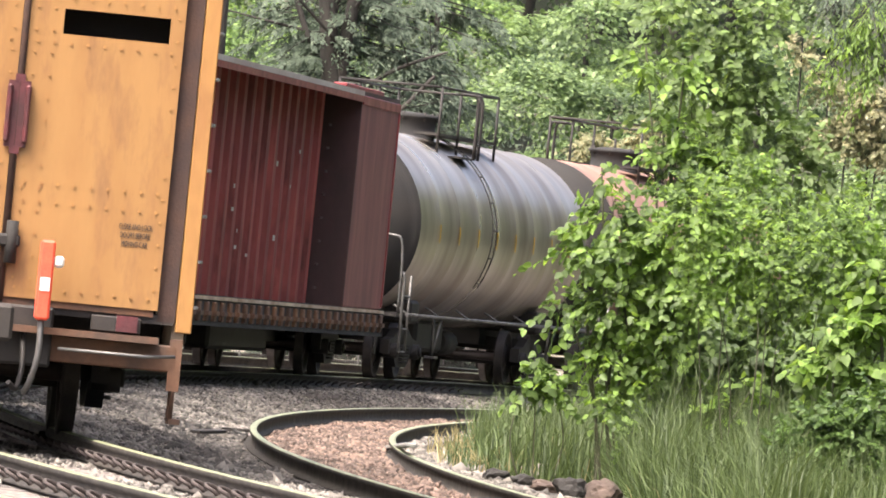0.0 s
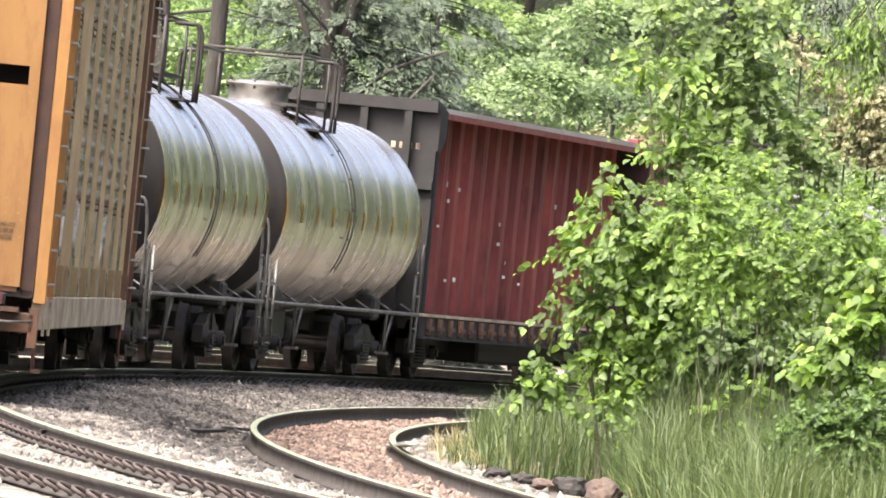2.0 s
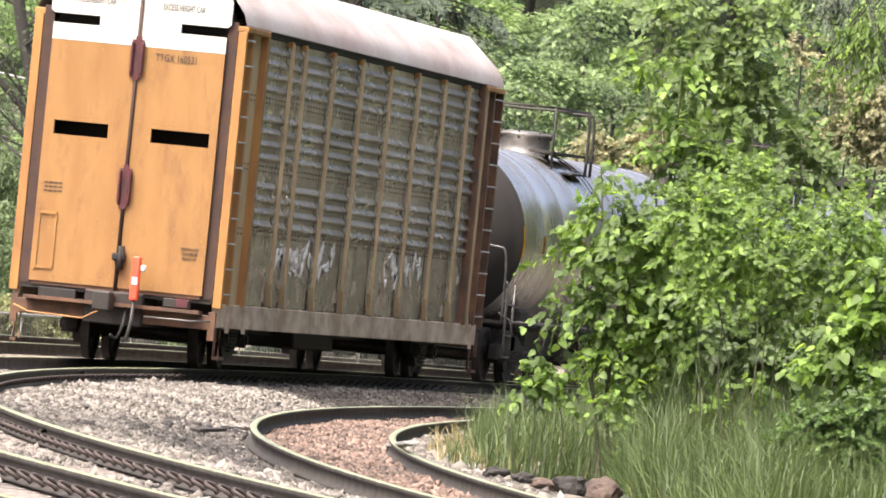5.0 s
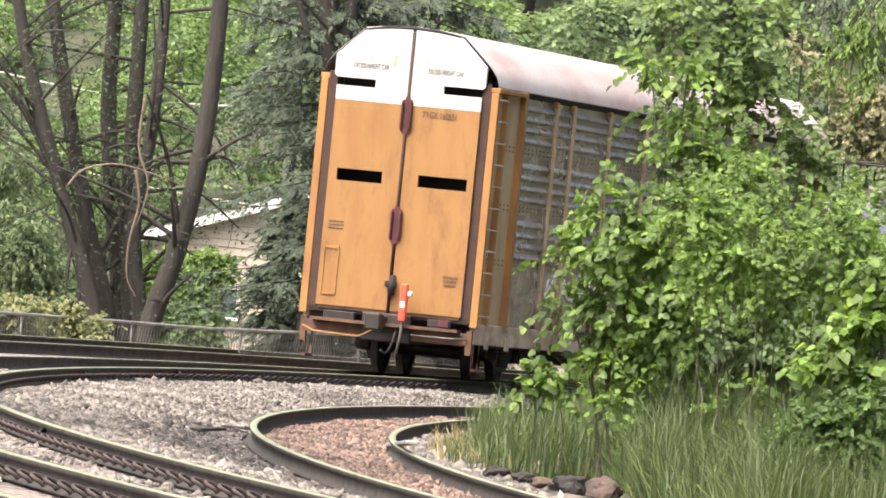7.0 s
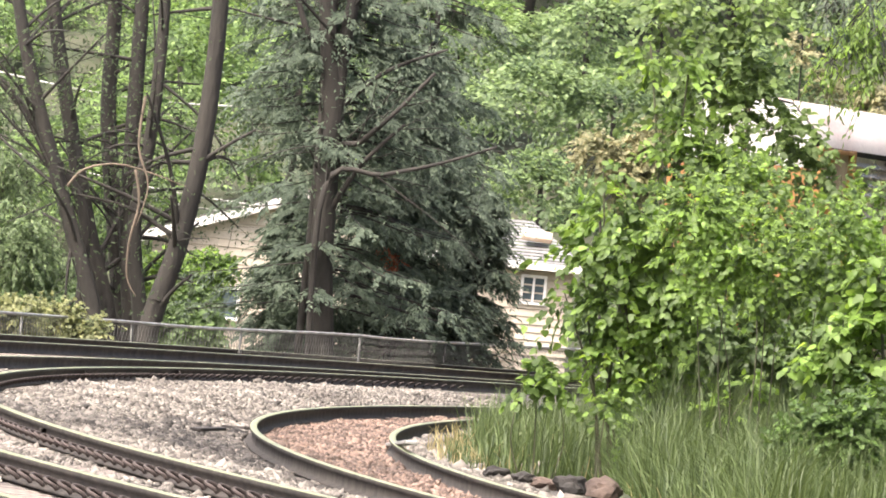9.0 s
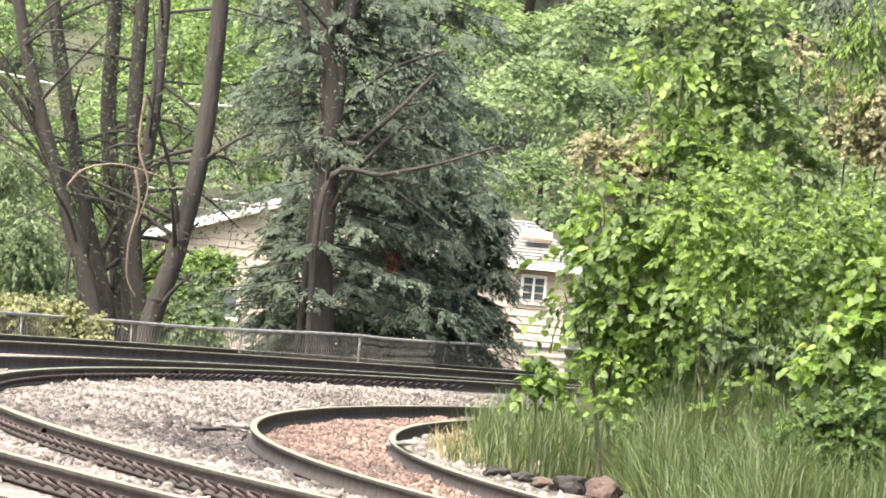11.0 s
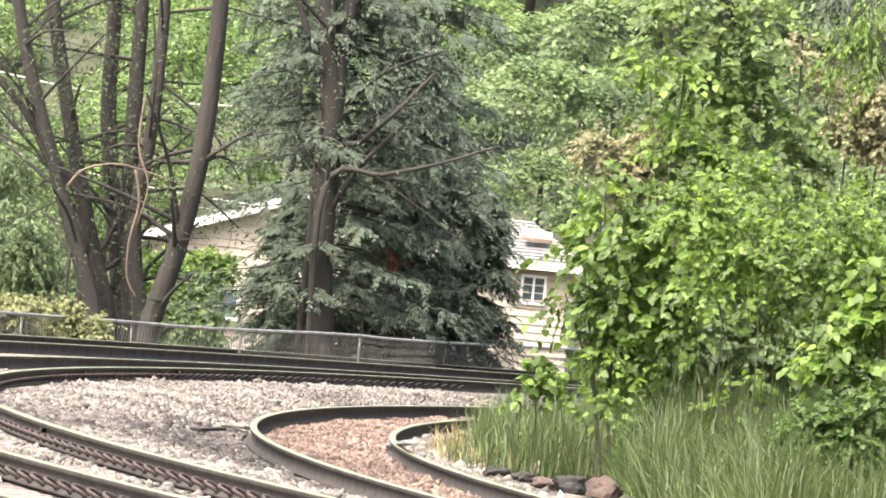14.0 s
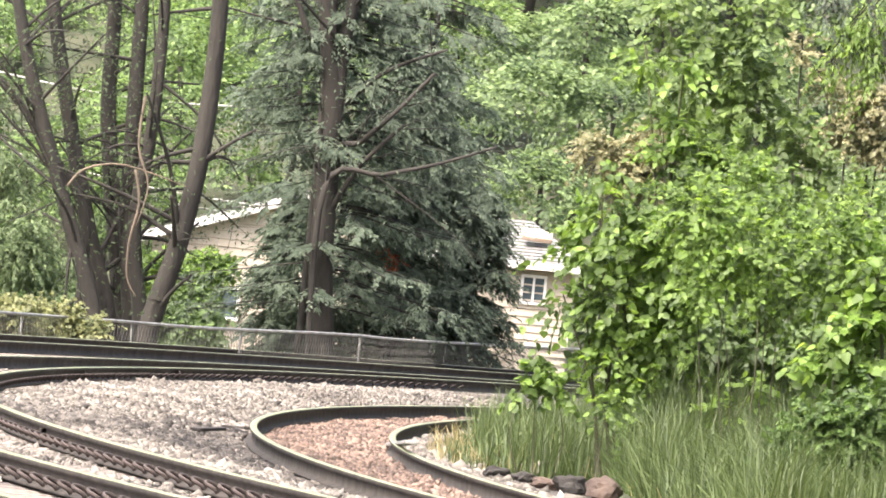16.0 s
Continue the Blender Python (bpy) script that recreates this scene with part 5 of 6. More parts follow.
def make_house_hip():
    xl, y, z = (0.51, 275.0, 2.38)
    xr = (3.66, 275.0, 2.31)[0]
    z = (2.26, 275.0, 2.30)[2]
    g = -1.25
    h = thing("house", "cream lap-sided house with a grey shingled hip roof", "house", "houses behind the fence")
    part("wall", boxed(xl + 0.4, xr - 0.4, y + 0.46, y + 8, g, z), "siding", h)
    zz = g
    while zz < z - 0.05:
        bm = bmesh.new()
        x0, x1 = xl + 0.38, xr - 0.38
        vs = [bm.verts.new(p) for p in ((x0, y + 0.45, zz + 0.20), (x1, y + 0.45, zz + 0.20), (x1, y + 0.412, zz + 0.012), (x0, y + 0.412, zz + 0.012), (x0, y + 0.45, zz), (x1, y + 0.45, zz))]
        bm.faces.new(vs[:4])
        bm.faces.new((vs[3], vs[2], vs[5], vs[4]))
        part("siding_board", bm, "siding", h)
        zz += 0.19
    top = (2.15, 279.0, 3.35)
    # shingle courses climb the front slope and the hip
    n = 13
    for k in range(n):
        a, b = k / n, (k + 1) / n
        bm = bmesh.new()
        def row(t, lift):
            xx0, xx1 = xl + (top[0] - 1.2 - xl) * t, xr + (top[0] - xr) * t
            yy0, zz0 = y + (top[1] - y) * t, z + 0.06 + (top[2] - z) * t + lift
            return (xx0, yy0, zz0), (xx1, yy0, zz0), (xx1, y + 8.4 - (8.4 - (top[1] - y)) * t, zz0)
        p, q = row(a, 0.02), row(b, 0.0)
        vs = [bm.verts.new(v) for v in (*p, *q)]
        bm.faces.new((vs[0], vs[1], vs[4], vs[3]))
        bm.faces.new((vs[1], vs[2], vs[5], vs[4]))
        bmesh.ops.solidify(bm, geom=bm.faces[:], thickness=0.02)
        part("shingle_course", bm, "shingle", h)
    bm = boxed(xl, xr, y - 0.03, y + 0.03, z - 0.10, z + 0.07)
    box(bm, xr - 0.03, xr + 0.03, y + 0.03, y + 8.4, z - 0.10, z + 0.07)
    part("gutter", bm, "fascia", h, "cream eaves gutter")
    part("soffit", boxed(xl, xr, y + 0.03, y + 0.46, z - 0.09, z - 0.06), "siding", h)
    sk = (2.28, 276.6, 3.00)
    sm = boxed(-0.38, 0.38, -0.3, 0.3, 0, 0.12, bevel=0.02)
    ob = part("roof_skylight", sm, "sill", h, "brown-framed skylight")
    ob.matrix_basis = pose(sk[0], sk[1], sk[2] - 0.02, 18, 3, 0)
    make_window(h, (2.06, 275.4, 1.40), (2.56, 275.4, 2.00), 2)


make_house_gable()
make_house_hip()

# ---- cables ----
for a, b in (((-12.90, 300.0, 6.25), (-3.75, 300.0, 6.05)), ((-12.68, 300.0, 3.93), (-2.23, 300.0, 3.00)), ((-12.92, 305.0, 4.31), (-2.30, 305.0, 3.30))):
    a, b = Vector(a), Vector(b)
    pts = [a.lerp(b, k / 12) + Vector((0, 0, -0.35 * math.sin(math.pi * k / 12))) for k in range(13)]
    tagged(new("power_cable", mesh_of("power_cable", tubed(pts, 0.03, 6), "steel")), "thin pale overhead cable strung behind the trees", "cable", "overhead cables")

# ---- trees ----


def limbs(bm, line, r0, r1, twigs, spread, rs, length, depth=2, seg=8):
    """A tapered limb and smaller ones that leave it; gives back the tips."""
    pts = soft_line(line, 6)
    n = len(pts)
    tube(bm, pts, [r0 + (r1 - r0) * i / (n - 1) for i in range(n)], seg)
    tips = []
    for _ in range(twigs):
        i = rs.randrange(int(n * 0.25), n)
        d = (pts[min(i + 1, n - 1)] - pts[max(i - 1, 0)]).normalized()
        side = Vector((rs.gauss(0, 1), rs.gauss(0, 0.6), rs.gauss(0.15, 0.5))).normalized()
        L = length * rs.uniform(0.5, 1.3)
        p = pts[i]
        e1 = p + (d * 0.4 + side * spread).normalized() * L * 0.5
        e2 = e1 + (d * 0.2 + side * spread + Vector((0, 0, rs.uniform(-0.5, 0.3)))).normalized() * L * 0.5
        rr = (r0 + (r1 - r0) * i / (n - 1)) * 0.32
        if depth > 1:
            tips += limbs(bm, [p, e1, e2], rr, rr * 0.35, 4, spread, rs, L * 0.45, depth - 1, 5)
        else:
            tube(bm, [p, e1, e2], [rr, rr * 0.7, rr * 0.3], 4)
        tips.append(e2)
    return tips


def make_stem_tree(label, stems, leafy, material, size, seed, group, twigs=16, length=2.2, bark="bark"):
    rs = random.Random(seed)
    base = stems[0][0][0]
    t = thing("tree", label, "tree", group)
    tips = []
    for line, r0, r1 in stems:
        bm = bmesh.new()
        line = [(line[0][0], line[0][1], min(line[0][2], float(ground_z(line[0][0], line[0][1])) - 0.1))] + list(line)
        tips += limbs(bm, line, r0, r1, twigs, 1.0, rs, length)
        part("trunk", bm, bark, t)
    if leafy:
        P = np.array([tuple(p) for p in tips])
        P = P[RNG.integers(0, len(P), leafy)] + RNG.normal(0, 0.32, (leafy, 3))
        me = leaves("crown", P, RNG.normal(0, 1, (leafy, 3)), size, material, (NARROW, NARROW_T), 0.5)
        tagged(mesh_thing("crown", me, t), kind="stuff")
    return t


make_stem_tree("many-stemmed bare-limbed tree with thin green leaves behind the fence", [
    ([(-5.94, 196.0, 0.23), (-6.57, 196.0, 2.01), (-7.13, 196.0, 3.50), (-7.63, 196.0, 4.99), (-7.96, 196.0, 6.35)], 0.16, 0.10),
    ([(-5.73, 197.0, 0.20), (-6.27, 197.0, 1.95), (-6.82, 197.0, 3.99), (-7.18, 197.0, 5.46), (-7.42, 197.0, 6.53)], 0.17, 0.11),
    ([(-5.52, 198.0, 0.17), (-5.82, 198.0, 2.00), (-6.13, 198.0, 3.98), (-6.19, 198.0, 5.78), (-6.31, 198.0, 6.67)], 0.19, 0.11),
    ([(-5.34, 197.5, 0.19), (-5.56, 197.5, 1.82), (-5.65, 197.5, 3.71), (-5.71, 197.5, 6.01), (-5.74, 197.5, 6.71)], 0.19, 0.11),
    ([(-5.17, 197.0, 0.20), (-5.45, 197.0, 2.03), (-5.31, 197.0, 3.74), (-5.28, 197.0, 5.44), (-5.32, 197.0, 6.64)], 0.15, 0.09),
    ([(-5.00, 196.0, 0.22), (-4.66, 196.0, 1.60), (-4.40, 196.0, 3.22), (-4.30, 196.0, 5.02), (-4.31, 196.0, 6.71)], 0.20, 0.14),
    ([(-6.30, 196.5, 1.94), (-7.02, 196.5, 3.17), (-7.59, 196.5, 3.91), (-8.25, 196.5, 4.54)], 0.10, 0.06),
], 7500, "dull_leaf", 0.10, 3, "trees behind the fence", 11, 2.2)
make_stem_tree("tall dark forked tree trunk standing among conifers", [
    ([(-2.03, 200.0, 0.30), (-2.16, 200.0, 1.66), (-2.19, 200.0, 3.18), (-2.19, 200.0, 4.39), (-2.36, 200.0, 5.49), (-2.56, 200.0, 7.00)], 0.27, 0.15),
    ([(-2.15, 200.0, 3.99), (-2.13, 200.0, 5.21), (-2.04, 200.0, 6.24), (-1.94, 200.0, 7.06)], 0.15, 0.11),
    ([(-2.17, 200.0, 3.38), (-1.63, 199.5, 3.93), (-1.08, 199.0, 4.49), (-0.44, 199.0, 5.26)], 0.07, 0.03),
    ([(-2.41, 200.0, 5.08), (-2.78, 200.0, 5.76), (-3.12, 200.0, 6.64)], 0.07, 0.05),
    ([(-2.20, 199.0, 3.06), (-1.17, 199.0, 3.37), (-0.19, 199.0, 3.67), (0.78, 199.0, 4.06)], 0.06, 0.02),
], 3000, "cedar", 0.10, 5, "trees behind the fence", 6, 2.0)
# bare hanging twigs in the many-stemmed tree
for pts in ([(-5.47, 195.0, 3.00), (-5.35, 195.0, 2.42), (-5.46, 195.0, 1.72), (-5.44, 195.0, 1.12), (-5.25, 195.0, 0.80)], [(-5.42, 195.0, 4.29), (-5.45, 195.0, 3.40), (-5.22, 195.0, 2.73), (-5.37, 195.0, 2.02)], [(-6.62, 195.0, 2.59), (-6.35, 195.0, 2.92), (-5.67, 195.0, 3.06), (-4.56, 195.0, 2.79)]):
    tagged(new("bare_twig", mesh_of("bare_twig", tubed(soft_line(pts, 4), [0.03 - 0.022 * i / (4 * len(pts) - 4) for i in range(4 * len(pts) - 3)], 5), "twig")), "pale dry twig hanging among the stems", "twig", "hanging twigs")


SWAYING = []


def make_foliage_thing(name, label, category, blobs, count, size, material, trunk=None, shape=(LEAF, LEAF_T), droop=0.3, group="", stem=0.05, bark="bark", per=9, reach=0.45, flat=0.35, sway=0.0, hang=0.0):
    """A leafy plant: limbs from the foot into each mass of its crown, twigs there, leaves along the twigs."""
    t = thing(name, label, category, group)
    P, D, N, tips = twig_sprays(blobs, count // per, per, reach, droop, flat)
    ob = mesh_thing("foliage", set_leaves("foliage", P, D, N, size, material, shape), t)
    tagged(ob, kind="stuff")
    cx, cy = (trunk[0], trunk[1]) if trunk else (blobs[0][0], blobs[0][1])
    foot = Vector((cx, cy, float(ground_z(cx, cy)) - 0.1))
    for k, b in enumerate(blobs):
        c = Vector(b[:3])
        root = foot + Vector((0.6 * (c.x - foot.x), 0.6 * (c.y - foot.y), 0))
        mid = root.lerp(c, 0.5) + Vector((0.15 * math.sin(k * 2.1), 0.1 * math.cos(k), 0.1 * b[5]))
        if hang:
            mid = Vector((cx, cy, hang))
            bm = tubed(soft_line([foot, mid, mid.lerp(c, 0.5) + Vector((0, 0, 0.8)), c], 5), [stem * (1 - 0.9 * i / 15) for i in range(16)], 6)
            part("branch", bm, bark, t)
            continue
        bm = tubed(soft_line([root, mid, c, c + Vector((0.3 * b[3] * math.sin(k), 0, 0.6 * b[5]))], 5), [stem * (1 - 0.9 * i / 15) for i in range(16)], 6)
        part("branch", bm, bark, t)
    tagged(mesh_thing("brushwood", bars("brushwood", tips, stem * 0.14, bark), t), kind="stuff")
    if sway:
        SWAYING.append((t, foot, sway, len(SWAYING)))
    return t


# conifers and shrubs behind the fence


def make_conifer(label, foot, top, low, reach, boughs, material, seed, fronds=16, leaf=0.16, slim=0.8, droop=0.35, stem=0.12, squash=1.0):
    """Boughs leave the stem all round, sag and lift at their tips; flat fronds of small scales hang along them."""
    rs = np.random.default_rng(seed)
    t = thing("conifer", label, "tree", "conifers")
    x, y = foot
    z0 = float(ground_z(x, y)) - 0.1
    if stem:
        part("trunk", tubed([(x, y, z0), (x + 0.04, y, (z0 + top) / 2), (x, y, top)], [stem, stem * 0.7, 0.02], 8), "bark", t)
    f = rs.uniform(0, 1, boughs)
    z = low + (top - low) * f
    az = rs.uniform(0, 2 * math.pi, boughs)
    L = reach * ((1 - f) ** slim * 0.92 + 0.08) * rs.uniform(0.6, 1.1, boughs)
    d = np.stack([np.cos(az), np.sin(az) * squash, 0.12 + 0 * az], -1)
    q = np.linspace(0, 1, 6)
    curve = np.stack([x + 0 * z, y + 0 * z, z], -1)[:, None] + d[:, None] * (L[:, None] * q)[..., None]
    curve[..., 2] -= L[:, None] * droop * (1.3 * q ** 1.5 - 0.45 * q ** 3)
    tagged(mesh_thing("branchwork", bars("branchwork", curve, 0.022, "bark"), t), kind="stuff")
    n = boughs * fronds
    b = np.repeat(np.arange(boughs), fronds)
    s = rs.uniform(0.22, 1.0, n)
    P0 = np.stack([x + 0 * s, y + 0 * s, z[b]], -1) + d[b] * (L[b] * s)[:, None]
    P0[:, 2] -= L[b] * droop * (1.3 * s ** 1.5 - 0.45 * s ** 3)
    side = np.stack([-d[b][:, 1], d[b][:, 0], 0 * s], -1) * rs.choice((-1.0, 1.0), n)[:, None]
    dir_ = unit(d[b] * 0.6 + side * rs.uniform(0.3, 1.1, (n, 1)) + np.array((0, 0, -0.35)) + rs.normal(0, 0.22, (n, 3)))
    nn = unit(np.array((0, -0.15, 0.9)) + rs.normal(0, 0.3, (n, 3)) + 0.35 * d[b])
    fl = rs.uniform(0.22, 0.5, n) * (0.5 + 0.5 * np.clip(L[b], 0, 1.2))
    per = 14
    tt = np.linspace(0.05, 1, per)[None] + rs.uniform(-0.05, 0.05, (n, per))
    sd = unit(np.cross(dir_, nn))
    sg = np.where(np.arange(per) % 2 == 0, 1.0, -1.0)[None, :, None]
    P = P0[:, None] + dir_[:, None] * (fl[:, None] * tt)[..., None] - np.array((0, 0, 1.0)) * (0.3 * fl[:, None] * tt ** 2)[..., None]
    D = dir_[:, None] * 0.8 + sd[:, None] * sg * 0.6 + np.array((0, 0, -0.3)) + rs.normal(0, 0.15, (n, per, 3))
    N = nn[:, None] + rs.normal(0, 0.2, (n, per, 3))
    ob = mesh_thing("foliage", set_leaves("foliage", P.reshape(-1, 3), D.reshape(-1, 3), N.reshape(-1, 3), leaf, material, (NARROW, NARROW_T)), t)
    tagged(ob, kind="stuff")
    return t


make_conifer("dark blue-green conifer with hanging sprays against the tall trunk", (-1.9, 201.2), 8.8, 0.9, 2.55, 190, "cedar", 31, 15, 0.12, 0.3, 0.32, 0)
make_conifer("broad dark conifer with sprays down to the ground", (-0.75, 205.0), 5.6, 0.2, 1.95, 260, "cedar", 32, 16, 0.12, 0.5, 0.4)
make_conifer("pointed conifer at the fence beside the house", (-2.78, 203.5), 3.05, 0.05, 1.05, 110, "cedar", 33, 14, 0.11, 0.65, 0.35, 0.07)
make_conifer("low dark conifer before the grey-roofed house", (0.62, 207.0), 3.4, 0.15, 1.1, 130, "cedar", 34, 14, 0.11, 0.5, 0.35, 0.08)
make_conifer("tall grey-green conifer with airy sprays and gaps", (-0.55, 214.0), 9.0, 2.2, 2.0, 110, "cedar", 35, 14, 0.13, 0.35, 0.35, 0.13)
make_conifer("airy dark conifer behind the bare stems", (-3.1, 216.0), 9.5, 3.0, 1.7, 80, "cedar", 36, 13, 0.13, 0.3, 0.4, 0.11)
make_foliage_thing("shrub", "bright green shrub in front of the cream house", "shrub", [
    (-4.89, 240.0, 1.38, 0.44, 0.39, 0.27), (-5.41, 240.0, 1.09, 0.42, 0.43, 0.36), (-6.09, 240.0, 1.26, 0.29, 0.33, 0.32)], 6000, 0.11, "lime", (-4.97, 240.0, 0.40), group="shrubs")
make_foliage_thing("shrub", "dark rounded shrub beside the fence", "shrub", [
    (-4.74, 215.0, 0.57, 0.65, 0.66, 0.54), (-5.07, 214.0, 0.27, 0.54, 0.51, 0.38), (-4.49, 213.0, 0.17, 0.48, 0.44, 0.32)], 4500, 0.10, "shrub", (-4.72, 214.0, 0.03), group="shrubs")
make_foliage_thing("hedge", "yellowish flowering hedge at the fence", "hedge", [
    (-6.69, 177.0, 0.25, 0.54, 0.45, 0.29), (-6.09, 178.0, 0.26, 0.54, 0.45, 0.27), (-5.55, 178.0, 0.22, 0.31, 0.28, 0.20), (-7.31, 177.0, 0.23, 0.54, 0.47, 0.31)], 7000, 0.07, "hedge", (-6.30, 177.0, 0.02), group="shrubs")
make_foliage_thing("tree", "dense dark green tree beside the many-stemmed tree", "tree", [
    (-8.15, 215.0, 1.44, 0.81, 1.10, 1.19), (-7.48, 216.0, 0.96, 0.60, 0.75, 0.76), (-8.55, 216.0, 2.94, 0.65, 0.72, 0.65), (-9.35, 217.0, 3.97, 0.77, 1.15, 1.32), (-7.07, 215.0, 0.46, 0.43, 0.48, 0.43)], 15000, 0.12, "soft_leaf", (-8.09, 215.0, -0.30), (NARROW, NARROW_T), droop=0.6, group="trees behind the fence")
make_foliage_thing("tree", "broad leafy tree outside the curve that shades the line", "tree", [
    (-10.6, 104.0, 8.5, 2.6, 3.0, 2.4), (-10.8, 101.5, 11.0, 2.6, 2.8, 2.2), (-11.2, 106.0, 6.0, 2.2, 2.6, 2.0), (-10.9, 107.0, 11.5, 2.4, 2.6, 2.0),
    (-8.8, 94.5, 10.6, 2.3, 2.4, 1.8), (-8.6, 99.0, 11.0, 2.4, 2.6, 1.9), (-8.8, 104.0, 10.6, 2.3, 2.4, 1.8)], 9000, 0.4, "wood_far", (-11.0, 104.0), group="trees behind the fence", stem=0.16)
make_foliage_thing("shrub", "brown-leaved shrub on the far slope", "shrub", [
    (3.91, 240.0, 4.19, 0.73, 0.73, 0.61), (3.13, 240.0, 4.72, 0.61, 0.60, 0.48), (4.32, 240.0, 4.96, 0.61, 0.63, 0.55)], 4500, 0.10, "rusty_leaf", (4.10, 240.0, 2.26), group="shrubs")
make_foliage_thing("shrub", "dry orange-brown shrub on the far slope", "shrub", [
    (8.74, 250.0, 5.91, 0.56, 0.56, 0.50), (9.25, 250.0, 6.47, 0.58, 0.58, 0.52), (8.26, 250.0, 6.88, 0.33, 0.33, 0.30), (9.47, 250.0, 5.60, 0.51, 0.51, 0.45),
    (8.13, 250.0, 5.60, 0.33, 0.33, 0.30), (7.56, 250.0, 7.57, 0.28, 0.28, 0.25)], 4500, 0.10, "rusty_leaf", (8.72, 250.0, 3.50), group="shrubs")

# ---- wooded hillside ----


def leaf_plates(blobs, count, per, wide=0.62):
    """Leaves in tilted plates round tree crowns: lit tops with dark gaps under them."""
    w = np.array([(b[3] * b[4] * b[5]) ** (2 / 3) for b in blobs])
    m = count // per
    B = np.array(blobs)[RNG.choice(len(blobs), m, p=w / w.sum())]
    g = unit(RNG.normal(0, 1, (m, 3)) + np.array((0, -0.5, 0.7)))
    c = B[:, :3] + g * B[:, 3:6] * RNG.uniform(0.7, 1.08, (m, 1))
    n0 = unit(g * 0.55 + np.array((0, -0.1, 0.75)) + RNG.normal(0, 0.22, (m, 3)))
    a = unit(np.cross(n0, RNG.normal(0, 1, (m, 3))))
    b = np.cross(n0, a)
    R = wide * RNG.uniform(0.5, 1.25, (m, 1, 1))
    th, r = RNG.uniform(0, 6.28, (m, per, 1)), np.sqrt(RNG.uniform(0, 1, (m, per, 1)))
    out = a[:, None] * np.cos(th) + b[:, None] * np.sin(th)
    P = c[:, None] + out * R * r - n0[:, None] * R * 0.35 * r ** 2 + RNG.normal(0, 0.05, (m, per, 3))
    D = out + g[:, None] * 0.5 + np.array((0, 0, -0.35)) + RNG.normal(0, 0.25, (m, per, 3))
    N = n0[:, None] + RNG.normal(0, 0.28, (m, per, 3)) + out * 0.3
    return P.reshape(-1, 3), D.reshape(-1, 3), N.reshape(-1, 3)


def make_woods(name, label, x0, x1, rows, n, leaf, size, material, seed, rmin=1.2, rmax=2.7):
    rs = random.Random(seed)
    blobs = []
    for y, z0, z1 in rows:
        for k in range(n):
            r = rs.uniform(rmin, rmax)
            blobs.append((x0 + (x1 - x0) * (k + rs.random()) / n, y + rs.uniform(-6, 6), rs.uniform(z0, z1), r, r, r * rs.uniform(0.6, 0.95)))
    P, D, N = leaf_plates(blobs, leaf, 64)
    ob = mesh_thing(name, set_leaves(name, P, D, N, size, material, (BROAD, NARROW_T)), None, label, "woods", kind="stuff")
    bm = bmesh.new()
    for b in blobs[::2]:
        tube(bm, [(b[0], b[1], float(ground_z(b[0], b[1])) - 0.3), (b[0] + 0.2, b[1], b[2] * 0.5 + 0.5 * float(ground_z(b[0], b[1]))), (b[0], b[1], b[2] + b[5] * 0.5)], [0.22, 0.17, 0.06], 6)
    mesh_thing("woodland_trunk", mesh_of("woodland_trunk", bm, "bark"), None, "trunks of the wooded hillside", "woods", kind="stuff")


make_woods("woodland", "leafy green wooded hillside behind the houses", -1.5, 17, ((300, 1, 5), (312, 3, 8), (325, 6, 11), (340, 8, 14), (356, 12, 18), (372, 15, 21)), 11, 260000, 0.17, "wood_far", 11)
make_woods("woodland", "sunlit yellow-green woods behind the stems", -18, 0.5, ((305, 0, 4), (318, 2, 8), (332, 5, 12), (350, 9, 17), (366, 13, 20)), 11, 190000, 0.17, "wood_lit", 12)


def make_inner_woods():
    """Tall trees inside the curve, mirrored in the tank jackets."""
    rs = random.Random(17)
    blobs = []
    for k in range(34):
        x, y = on_curve(-17 - rs.uniform(0, 6), 0.2 - 0.62 * (k + rs.random()) / 34)
        for z in (3, 8, 13):
            blobs.append((x + rs.uniform(-1, 1), y, z + rs.uniform(-1, 1), rs.uniform(2.8, 4), rs.uniform(2.8, 4), rs.uniform(2.5, 3.5)))
    P, O = blob_points(blobs, 42000, 0.6, 1.0, 20)
    mesh_thing("woodland", leaves("woodland", P, O, 0.8, "shrub"), None, "tall woods inside the curve of the line", "woods", kind="stuff")
    bm = bmesh.new()
    for b in blobs[::3]:
        tube(bm, [(b[0], b[1], float(ground_z(b[0], b[1])) - 0.3), (b[0], b[1], 13)], [0.3, 0.1], 6)
    mesh_thing("woodland_trunk", mesh_of("woodland_trunk", bm, "bark"), None, "trunks of the woods inside the curve", "woods", kind="stuff")


make_inner_woods()

# ---- grass ----


